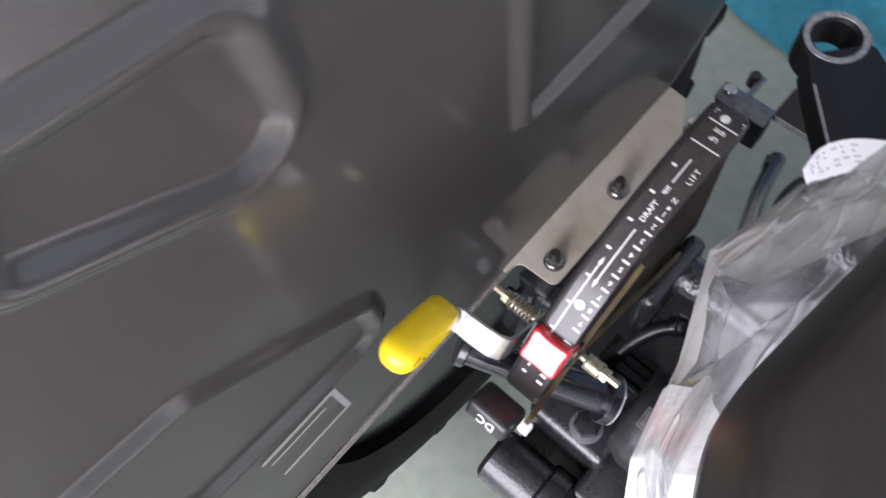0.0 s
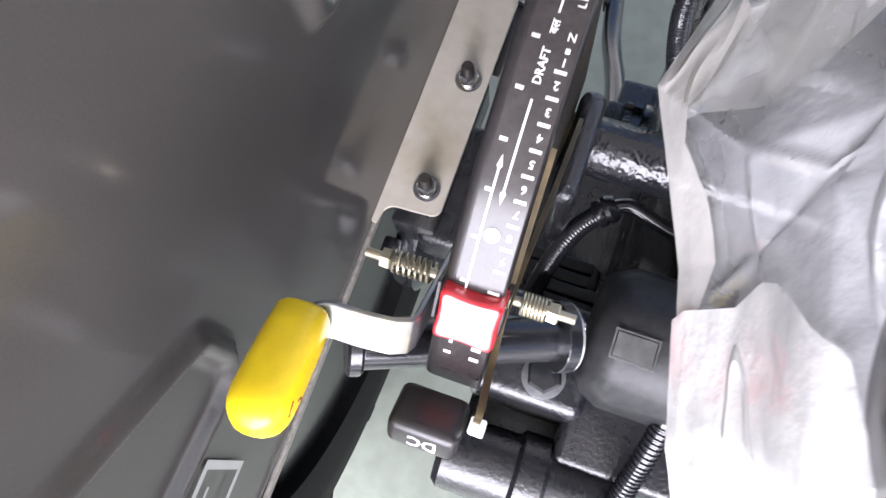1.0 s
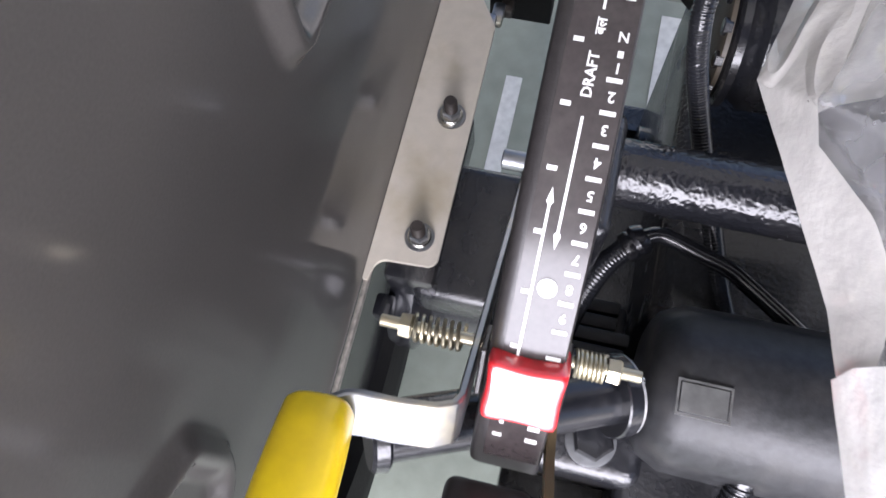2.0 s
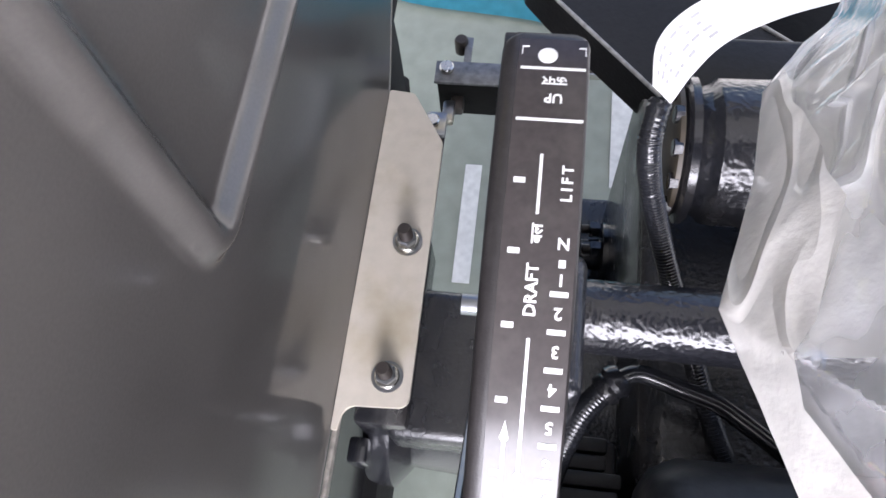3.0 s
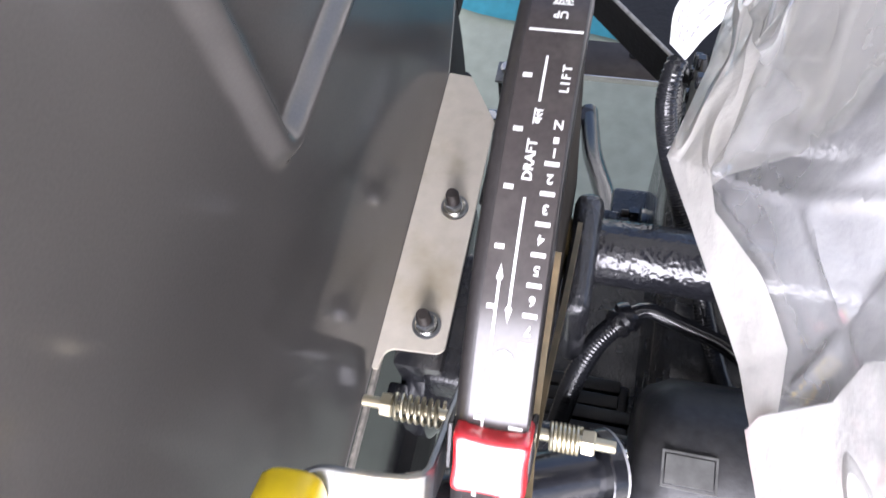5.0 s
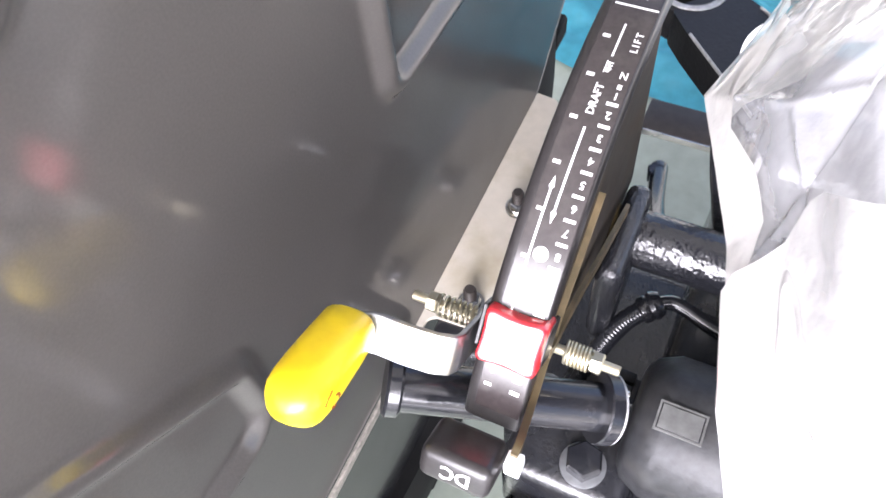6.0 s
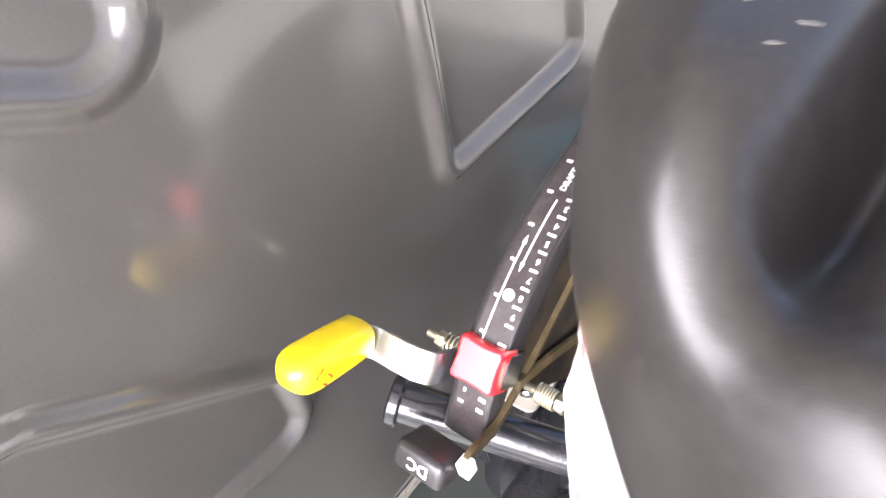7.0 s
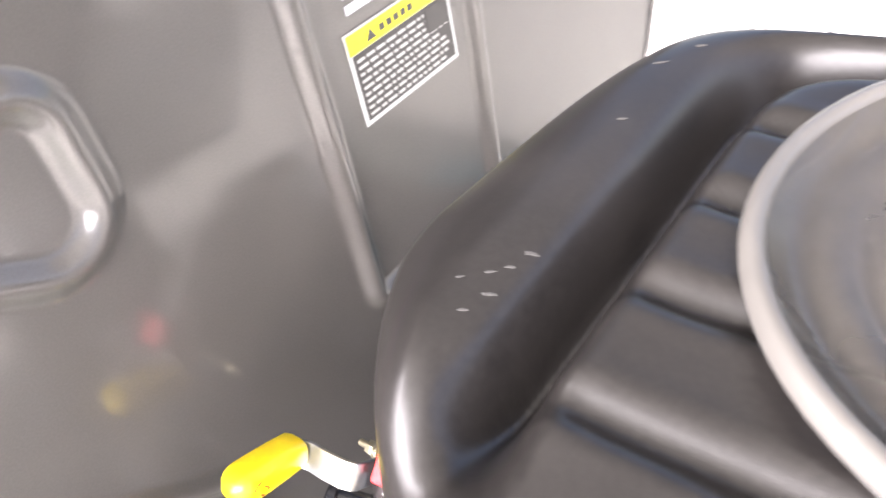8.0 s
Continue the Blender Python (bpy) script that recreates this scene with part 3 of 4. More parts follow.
def quadrant():
    top = empty("control_quadrant", "curved black control quadrant with a white printed lift and draft scale", "control quadrant")
    s0, s1 = -0.073, 0.256
    # folded channel with a rounded left shoulder
    prof = [(0.1568, -0.016), (0.1568, -0.005), (0.1578, -0.0022), (0.1600, -0.0006), (0.1632, 0.0), (0.1918, 0.0), (0.1936, -0.0008), (0.1942, -0.0026), (0.1942, -0.02),
            (0.1922, -0.02), (0.1922, -0.004), (0.1910, -0.0022), (0.1640, -0.0022), (0.1610, -0.003), (0.1592, -0.006), (0.1592, -0.016)]
    bm = bmesh.new()
    rows = []
    for k in range(81):
        # rows crowd at the rounded upper end
        s = s0 + (s1 - s0) * (k / 80) ** 1.5
        inset = 0.006 - math.sqrt(max(0.0, 0.006 ** 2 - max(0.0, 0.006 - (s - s0)) ** 2))
        rows.append([bm.verts.new(on_arc(0.1755 + (x - 0.1755) * (1 - inset / 0.0187), s, r)) for x, r in prof])
    for a, b in zip(rows, rows[1:]):
        for k in range(len(prof)):
            j = (k + 1) % len(prof)
            bm.faces.new((a[k], a[j], b[j], b[k]))
    bm.faces.new(rows[0][::-1])
    bm.faces.new(rows[-1])
    part("channel", bm, BLACK_PLASTIC, top, angle=50)
    bm = bmesh.new()
    box(bm, 0.1625, 0.1888, -0.0022, 0.0004, -0.014, -0.0005)
    p = on_arc(0, s0)
    bmesh.ops.transform(bm, matrix=Matrix.Translation((0, p.y, p.z - 0.0)), verts=bm.verts)
    part("end_cap", bm, BLACK_PLASTIC, top)
    bm = bmesh.new()
    arc_strip(bm, 0.1641, 0.1930, s0 + 0.004, s1 - 0.01, 0.0002, 0.0005, 70)
    part("scale_label", bm, LABEL_BLACK, top, "glossy black scale film", angle=20)

    def mark(name, x0, x1, sa, sb):
        bm = bmesh.new()
        arc_strip(bm, x0, x1, sa, sb, 0.0005, 0.0008, max(1, int((sb - sa) / 0.004)))
        return part(name, bm, WHITE_INK, top, smooth=False)

    for k in range(9):
        mark("tick", 0.1668, 0.1714, k * 0.0285 - 0.0011, k * 0.0285 + 0.0011)
    for k in range(11):
        s = 0.0441 + 0.0144 * k
        mark("tick", 0.1842, 0.1912, s - 0.001, s + 0.001)
    for s in (0.2175, 0.2265):
        mark("print_bar", 0.1835, 0.1895, s, s + 0.0028)
    mark("print_bar", 0.1690, 0.1712, 0.2165, 0.2195)
    mark("cross_line", 0.1655, 0.1925, -0.0276, -0.0264)
    mark("cross_line", 0.1655, 0.1925, -0.0531, -0.0519)
    mark("line", 0.1765, 0.1777, -0.0115, 0.0135)
    mark("line", 0.1768, 0.1781, 0.0615, 0.113)
    mark("line", 0.1706, 0.1719, 0.101, 0.18)
    for x0, x1 in ((0.1655, 0.1685), (0.1895, 0.1925)):
        mark("border_line", x0, x1, -0.0645, -0.0639)
    for x in (0.1655, 0.1921):
        mark("border_line", x, x + 0.0004, -0.0639, -0.0600)
    for x, sa, sb in ((0.17745, 0.121, 0.110), (0.17125, 0.0935, 0.1045)):
        bm = bmesh.new()
        d = 1 if sb > sa else -1
        ln = abs(sb - sa)
        prism(bm, [(0, 0), (-0.6 * ln * d, 0.0017), (-0.75 * ln * d, 0.0006), (-ln * d, 0.0006), (-ln * d, -0.0006), (-0.75 * ln * d, -0.0006), (-0.6 * ln * d, -0.0017)], 0.0003, arc_frame(x, sa, 0.0006))
        part("arrow_head", bm, WHITE_INK, top, smooth=False)
    for x, s, r in ((0.1765, -0.059, 0.0041), (0.178, 0.139, 0.0046)):
        bm = bmesh.new()
        bmesh.ops.create_circle(bm, cap_ends=True, segments=28, radius=r, matrix=arc_frame(x, s, 0.0009))
        ext = bmesh.ops.extrude_face_region(bm, geom=bm.faces[:])
        nrm = arc_frame(x, s).col[2].to_3d()
        bmesh.ops.translate(bm, vec=nrm * 0.0004, verts=[v for v in ext["geom"] if isinstance(v, bmesh.types.BMVert)])
        part("round_mark", bm, WHITE_INK, top, smooth=False)
    words("draft_word", "DRAFT", 0.0066, WHITE_INK, arc_frame(0.1772, 0.0432, 0.0007), top, "printed word DRAFT")
    words("lift_word", "LIFT", 0.0062, WHITE_INK, arc_frame(0.1880, 0.0005, 0.0007), top, "printed word LIFT", 0.95, 1.5)
    words("draft_word_hindi", "बल", 0.0062, WHITE_INK, arc_frame(0.1776, 0.0213, 0.0007), top)
    flip = Matrix.Rotation(radians(90), 4, "Z")
    words("up_word", "UP", 0.0062, WHITE_INK, arc_frame(0.1800, -0.0375, 0.0007) @ flip, top, "printed word UP")
    words("up_word_hindi", "ऊपर", 0.0058, WHITE_INK, arc_frame(0.1800, -0.0462, 0.0007) @ flip, top)
    words("letter_n", "N", 0.0064, WHITE_INK, arc_frame(0.1880, 0.0245, 0.0007) @ flip, top)
    mark("small_block", 0.1867, 0.1893, 0.0310, 0.0340)
    words("digit", "1", 0.0064, WHITE_INK, arc_frame(0.1880, 0.0385, 0.0007) @ flip, top)
    for k in range(2, 10):
        words("digit", str(k), 0.0066, WHITE_INK, arc_frame(0.1878, 0.0441 + 0.0144 * (k - 1.5), 0.0007) @ flip, top)
    # side cheek that carries the channel down to the pivot
    bm = bmesh.new()
    ss = [-0.058 + 0.225 * k / 24 for k in range(25)]
    low = smooth_line([(0.085, 0.28, 0), (0.0, 0.275, 0), (-0.07, 0.30, 0), (-0.142, 0.365, 0)], 8)
    for k in range(24):
        quad = []
        for q in (k, k + 1):
            p = on_arc(0, ss[q], -0.004)
            quad.append((p.y, p.z))
        quad += [(low[q].x, low[q].y) for q in (k + 1, k)]
        bm.faces.new([bm.verts.new((0.1915, y, z)) for y, z in quad])
    bmesh.ops.remove_doubles(bm, verts=bm.verts, dist=1e-5)
    bmesh.ops.solidify(bm, geom=bm.faces[:], thickness=0.003)
    part("cheek", bm, SECTOR, top, "dull brown-black sector plate")
    return top


quadrant()


def bent_bar(bm, line, widths, thick):
    """A flat bar along a line; widths gives each point's half-width vector."""
    line = [Vector(p) for p in line]
    rows = []
    for i, p in enumerate(line):
        d = (line[min(i + 1, len(line) - 1)] - line[max(i - 1, 0)]).normalized()
        w = Vector(widths[i])
        nrm = d.cross(w).normalized() * thick / 2
        rows.append([bm.verts.new(p + w + nrm), bm.verts.new(p - w + nrm), bm.verts.new(p - w - nrm), bm.verts.new(p + w - nrm)])
    for a, b in zip(rows, rows[1:]):
        for k in range(4):
            bm.faces.new((a[k], a[(k + 1) % 4], b[(k + 1) % 4], b[k]))
    bm.faces.new(rows[0][::-1])
    bm.faces.new(rows[-1])


def position_lever():
    top = empty("position_control_lever", "zinc-plated lever with a yellow plastic grip beside the quadrant", "lever")
    half = Vector((0, 0.0088, 0.0098))            # along the quadrant
    inward = Vector((0, 0.78, -0.62))
    c = Vector((0.098, -0.1945, 0.4255))
    line = [Vector((0.086, -0.205, 0.430)), c, Vector((0.120, -0.193, 0.4235)), Vector((0.139, -0.191, 0.4222))]
    corner = Vector((0.1475, -0.187, 0.4185))
    line = smooth_line(line, 3) + [corner] + [Vector((0.1495, -0.187, 0.4185)) + inward * d for d in (0.006, 0.03, 0.09, 0.16, 0.27)]
    bm = bmesh.new()
    bent_bar(bm, line, [half] * len(line), 0.0042)
    bmesh.ops.bevel(bm, geom=[e for e in bm.edges], offset=0.0008, segments=1, affect="EDGES")
    part("arm", bm, ZINC, top, angle=35)
    # grip: a blunt tapered bar with a domed end
    a, b = Vector((0.0865, -0.194, 0.428)), Vector((0.0915, -0.263, 0.459))
    d = (b - a).normalized()
    u = Vector((1, 0, 0)) - d * d.x
    u.normalize()
    w = d.cross(u)
    length = (b - a).length
    rows, n = [], 28
    bm = bmesh.new()
    for t, k in [(0.0, 0.55), (0.02, 0.8), (0.06, 0.92), (0.3, 0.97), (0.6, 1.0), (0.8, 1.0), (0.9, 0.95), (0.96, 0.85), (1.0, 0.72), (1.04, 0.52), (1.065, 0.28), (1.073, 0.08)]:
        ring = []
        for j in range(n):
            ang = j * math.tau / n
            cx, cy = math.cos(ang), math.sin(ang)
            sup = (abs(cx) ** 3 + abs(cy) ** 3) ** (-1 / 3)
            ring.append(bm.verts.new(a + d * length * t + u * cx * sup * 0.0182 * k + w * cy * sup * 0.0158 * k))
        rows.append(ring)
    for p, q in zip(rows, rows[1:]):
        for k in range(n):
            bm.faces.new((p[k], p[(k + 1) % n], q[(k + 1) % n], q[k]))
    bm.faces.new(rows[0][::-1])
    bm.faces.new(rows[-1])
    grip = part("grip", bm, YELLOW, top, "yellow plastic grip", angle=80)
    face = Matrix.Translation(a + d * length * 0.78 + u * 0.0179)
    face = face @ Matrix(((0, 0, 1, 0), (0.3, -0.95, 0, 0), (-0.95, -0.3, 0, 0), (0, 0, 0, 1)))
    words("grip_letters", "PC", 0.013, GRIP_INK, face, grip)
    return top


GRIP_INK = material("grip_ink", (0.25, 0.06, 0.01), 0.5)
position_lever()


def red_stop():
    top = empty("stop_slider", "red plastic stop slider clamped on the quadrant", "slider")
    bm = bmesh.new()
    m = arc_frame(0.1775, 0.1925)
    n = 56
    rows = []
    for k_out, w in ((0.93, -0.014), (1.0, -0.011), (1.0, 0.004), (0.985, 0.0072), (0.95, 0.0096), (0.90, 0.0106), (0.87, 0.0109), (0.84, 0.0110), (0.81, 0.0110)):
        ring = []
        for k in range(n):
            a = k * math.tau / n
            c, s = math.cos(a), math.sin(a)
            e = 7.0
            q = (abs(c) ** e + abs(s) ** e) ** (-1 / e)
            u, v = c * q, s * q
            u, v = u * (1 - 0.15 * (1 - v * v)), v * (1 - 0.10 * (1 - u * u))
            ring.append(bm.verts.new(m @ Vector((0.0192 * u * k_out, 0.0205 * v * k_out, w))))
        rows.append(ring)
    for p, q in zip(rows, rows[1:]):
        for k in range(n):
            bm.faces.new((p[k], p[(k + 1) % n], q[(k + 1) % n], q[k]))
    bm.faces.new(rows[0][::-1])
    bm.faces.new(rows[-1])
    part("cap", bm, RED, top, angle=60)
    fr = arc_frame(0.0, 0.1925)
    rot = Matrix(((1, 0, 0, 0), (0, fr[1][0], fr[1][2], fr[1][3]), (0, fr[2][0], fr[2][2], fr[2][3]), (0, 0, 0, 1)))
    for x in (0.1553, 0.1957):
        bm = bmesh.new()
        box(bm, x - 0.0016, x + 0.0016, -0.014, 0.014, -0.024, -0.002, 0.0008, 1, rot)
        part("clamp", bm, BLACK_PLASTIC, top)
    return top


red_stop()


def draft_lever():
    top = empty("draft_control_lever", "yellow-zinc rod lever with a black plastic knob under the quadrant", "lever")
    bm = bmesh.new()
    line = smooth_line([(0.2005, -0.222, 0.388), (0.2005, -0.212, 0.388), (0.1970, -0.180, 0.376), (0.1940, -0.135, 0.388), (0.1935, -0.10, 0.405), (0.1935, -0.055, 0.430)], 6)
    bent_bar(bm, line, [Vector((0, 0.0026, 0.0034))] * len(line), 0.0048)
    part("rod", bm, BRASS_ZINC, top, "yellow-zinc flat rod", angle=35)
    bm = bmesh.new()
    line = smooth_line([(0.1960, -0.150, 0.388), (0.197, -0.10, 0.372), (0.199, -0.04, 0.345), (0.200, 0.03, 0.31)], 6)
    bent_bar(bm, line, [Vector((0, 0.0022, 0.0040))] * len(line), 0.0034)
    part("fork", bm, BRASS_ZINC, top, angle=35)
    bm = bmesh.new()
    box(bm, 0.1965, 0.2065, -0.2275, -0.2165, 0.374, 0.390, 0.0012)
    part("sleeve", bm, PAPER, top, "white plastic sleeve end")
    bm = bmesh.new()
    m = Matrix.Translation((0.1725, -0.2275, 0.374)) @ Matrix.Rotation(radians(-30), 4, "X")
    vs = box(bm, -0.0245, 0.0215, -0.0175, 0.0175, -0.012, 0.012, 0.0062, 4, m)
    knob = part("knob", bm, BLACK_PLASTIC, top, "glossy black plastic knob", angle=60)
    face = m @ Matrix.Translation((0.0, -0.0177, 0.0)) @ Matrix(((-1, 0, 0, 0), (0, 0, -1, 0), (0, -1, 0, 0), (0, 0, 0, 1)))
    words("knob_letters", "DC", 0.0135, WHITE_INK, face, knob, "printed letters DC")
    return top


draft_lever()


def friction_bolt():
    top = empty("friction_bolt", "zinc-plated bolt with a coil spring at each end through the quadrant", "bolt")
    y, z = -0.135, 0.366
    bm = bmesh.new()
    rod(bm, (0.091, y, z), (0.240, y, z), 0.0036)
    part("shank", bm, SPRING, top)
    for x0, x1 in ((0.111, 0.140), (0.203, 0.220)):
        bm = bmesh.new()
        turns = 7
        tube(bm, [(x0 + (x1 - x0) * k / (turns * 14), y + 0.0075 * math.cos(k * math.tau / 14), z + 0.0075 * math.sin(k * math.tau / 14)) for k in range(turns * 14 + 1)], 0.0012, 6)
        part("spring", bm, SPRING, top)
    for x, d in ((0.103, 1), (0.221, 1)):
        bm = bmesh.new()
        hexagon(bm, (x, y, z), (d, 0, 0), 0.0135, 0.0075)
        part("nut", bm, SPRING, top)
    return top


friction_bolt()

# ---------------------------------------------------------------- tractor machinery under the quadrant
def machine(name, label, category, pieces):
    """pieces: (part name, material, builder, label)."""
    top = empty(name, label, category)
    for n, mat, build, lab in pieces:
        bm = bmesh.new()
        build(bm)
        part(n, bm, mat, top, lab)
    return top


machine("cross_shaft", "black painted control cross shaft with end collars", "shaft", [
    ("shaft", BLACK_PAINT, lambda bm: rod(bm, (0.103, -0.196, 0.350), (0.241, -0.133, 0.295), 0.018, 28), ""),
    ("collar", BLACK_PAINT, lambda bm: rod(bm, (0.098, -0.198, 0.3515), (0.108, -0.194, 0.3485), 0.0222, 28, 0.002), ""),
    ("collar", BLACK_PAINT, lambda bm: rod(bm, (0.231, -0.1376, 0.2995), (0.240, -0.1335, 0.2955), 0.027, 28, 0.001), ""),
    ("collar_face", PALE_METAL, lambda bm: rod(bm, (0.2395, -0.1337, 0.2957), (0.2415, -0.1328, 0.2948), 0.0262, 28, 0.0005), "pale grey collar face"),
    ("pin", STEEL, lambda bm: rod(bm, (0.238, -0.130, 0.318), (0.250, -0.126, 0.315), 0.003), "bright pin"),
])
machine("mounting_plate", "black painted mounting plate with a hexagon bolt", "plate", [
    ("plate", PAINTED_CAST, lambda bm: box(bm, 0.172, 0.275, -0.184, -0.09, 0.10, 0.222, 0.012, 4), ""),
    ("base", PAINTED_CAST, lambda bm: box(bm, 0.178, 0.27, -0.262, -0.16, -0.02, 0.128, 0.008, 3), ""),
    ("washer", LINK_GREY, lambda bm: turned(bm, [(0, 0.0185), (0.003, 0.0185), (0.0034, 0.0175)], (0.235, -0.158, 0.2222), (0.235, -0.158, 1), 28), "grey washer"),
    ("bolt", BLACK_PAINT, lambda bm: hexagon(bm, (0.235, -0.158, 0.2258), (0, 0, 1), 0.027, 0.016), ""),
])
machine("transmission_case", "black cast transmission case with a stepped side", "casting", [
    ("case", CAST, lambda bm: box(bm, 0.135, 0.50, -0.10, 0.165, -0.36, 0.03, 0.02, 3), ""),
    # unseen dark mass, added so the fender's lower part reflects dark
    ("unseen_dark_body", CAST, lambda bm: box(bm, 0.42, 0.86, -1.4, 0.30, -0.36, 0.06, 0.03, 3), ""),
    ("step", PAINTED_CAST, lambda bm: box(bm, 0.263, 0.40, -0.22, -0.09, 0.02, 0.185, 0.008, 3), ""),
    ("rib", BLACK_PAINT, lambda bm: box(bm, 0.262, 0.268, -0.34, -0.22, 0.05, 0.165, 0.002, 2), ""),
])
machine("hydraulic_pipe", "thick black painted steel pipe", "pipe", [
    ("pipe", PAINTED_CAST, lambda bm: rod(bm, (0.168, -0.240, 0.157), (0.34, -0.236, 0.152), 0.034, 32, 0.006), ""),
    ("coupling", PAINTED_CAST, lambda bm: rod(bm, (0.235, -0.2385, 0.155), (0.265, -0.2378, 0.154), 0.039, 32, 0.004), ""),
])
machine("canister", "black plastic canister with a clear square sticker", "canister", [
    ("body", CANISTER, lambda bm: turned(bm, [(0, 0.034), (0.002, 0.042), (0.007, 0.050), (0.024, 0.0585), (0.20, 0.0605), (0.205, 0.05)], (0.256, -0.112, 0.250), (1, -0.112, 0.250), 10), ""),
] + [("sticker_rim", STICKER_RIM, (lambda x0, x1, y0, y1: lambda bm: box(bm, x0, x1, y0, y1, 0.3072, 0.3082))(*r), "milky sticker edge") for r in ((0.272, 0.306, -0.1400, -0.1385), (0.272, 0.306, -0.1185, -0.1170), (0.272, 0.2735, -0.1385, -0.1185), (0.3045, 0.306, -0.1385, -0.1185), (0.2745, 0.3035, -0.1375, -0.1195))
])
machine("rocker_tube", "rough black cast tube with an end flange", "tube", [
    ("tube", PEBBLED, lambda bm: pitted(bm, [(0, 0.0255), (0.215, 0.0262)], (0.205, 0.033, 0.27), (0.42, 0.033, 0.27), 160, 0.0005, 430.0), ""),
    ("flange", CAST, lambda bm: box(bm, 0.1935, 0.2155, -0.034, 0.066, 0.19, 0.305, 0.009, 3), ""),
    ("pin", ZINC, lambda bm: rod(bm, (0.126, 0.054, 0.213), (0.196, 0.054, 0.213), 0.0085, 20, 0.001), "bright zinc pin end"),
    ("bush", BRASS_ZINC, lambda bm: rod(bm, (0.187, 0.030, 0.275), (0.1935, 0.030, 0.275), 0.026, 24), "brassy bush"),
])
machine("lift_housing", "black cast lift housing with a bolted round cover", "housing", [
    ("drum", PEBBLED, lambda bm: pitted(bm, [(0, 0.046), (0.012, 0.052), (0.018, 0.057), (0.23, 0.062), (0.24, 0.05)], (0.290, 0.187, 0.245), (1, 0.187, 0.245), 300, 0.00045, 400.0), ""),
    ("ring", BLACK_PAINT, lambda bm: turned(bm, [(0, 0.05), (0.006, 0.058), (0.012, 0.058)], (0.280, 0.187, 0.245), (1, 0.187, 0.245), 40), ""),
    ("body", CAST, lambda bm: box(bm, 0.272, 0.52, -0.10, 0.345, -0.25, 0.16, 0.02, 3), ""),
    ("shoulder", ARM_PAINT, lambda bm: box(bm, 0.302, 0.50, 0.268, 0.340, 0.05, 0.203, 0.008, 3), "dull grey-black casting"),
    # near-black block put in as the shade of the gap behind the shoulder
    ("dark_gap_block", TYRE, lambda bm: box(bm, 0.31, 0.60, 0.345, 0.50, -0.25, 0.115, 0.01, 2), ""),
] + [("bolt", BLACK_PAINT, (lambda a: lambda bm: hexagon(bm, (0.280, 0.187 + 0.049 * math.cos(a), 0.245 + 0.049 * math.sin(a)), (-1, 0, 0), 0.012, 0.007))(k * math.tau / 12), "") for k in range(12)] + [
    ("gasket", GASKET, lambda bm: turned(bm, [(0, 0.052), (0.001, 0.0535), (0.0045, 0.0535)], (0.2765, 0.187, 0.245), (1, 0.187, 0.245), 40), "brownish gasket rim"),
    ("bracket_tab", BRASS_ZINC, lambda bm: box(bm, 0.262, 0.272, 0.138, 0.160, 0.252, 0.256, 0.001), "brassy wire tab"),
])
machine("ribbed_cover", "black ribbed cover beside the canister", "cover", [
    ("body", BLACK_PLASTIC, lambda bm: box(bm, 0.192, 0.262, -0.135, -0.022, 0.02, 0.118, 0.006), ""),
] + [("rib", RUBBER, (lambda y, w: lambda bm: box(bm, 0.188, 0.258 + w, y, y + 0.0125, 0.03, 0.130 + 0.4 * w, 0.0028))(-0.134 + 0.0142 * k, 0.008 * math.sin(1.7 * k)), "") for k in range(8)])
machine("axle_housing", "black painted rear axle housing under the fender bracket", "axle housing", [
    ("trumpet", BLACK_PAINT, lambda bm: turned(bm, [(0, 0.105), (0.012, 0.11), (0.03, 0.11), (0.05, 0.085), (0.40, 0.105), (0.46, 0.13)], (0.012, 0.055, -0.135), (1, 0.055, -0.135), 40), ""),
    ("pad", BLACK_PAINT, lambda bm: box(bm, 0.012, 0.068, -0.012, 0.200, -0.05, 0.012, 0.006), ""),
    ("saddle", PAINTED_CAST, lambda bm: box(bm, 0.043, 0.17, -0.020, 0.147, -0.075, -0.004, 0.014, 4), ""),
    ("nut", BLACK_PAINT, lambda bm: box(bm, 0.0, 0.022, -0.044, -0.016, -0.09, -0.045, 0.004), ""),
])
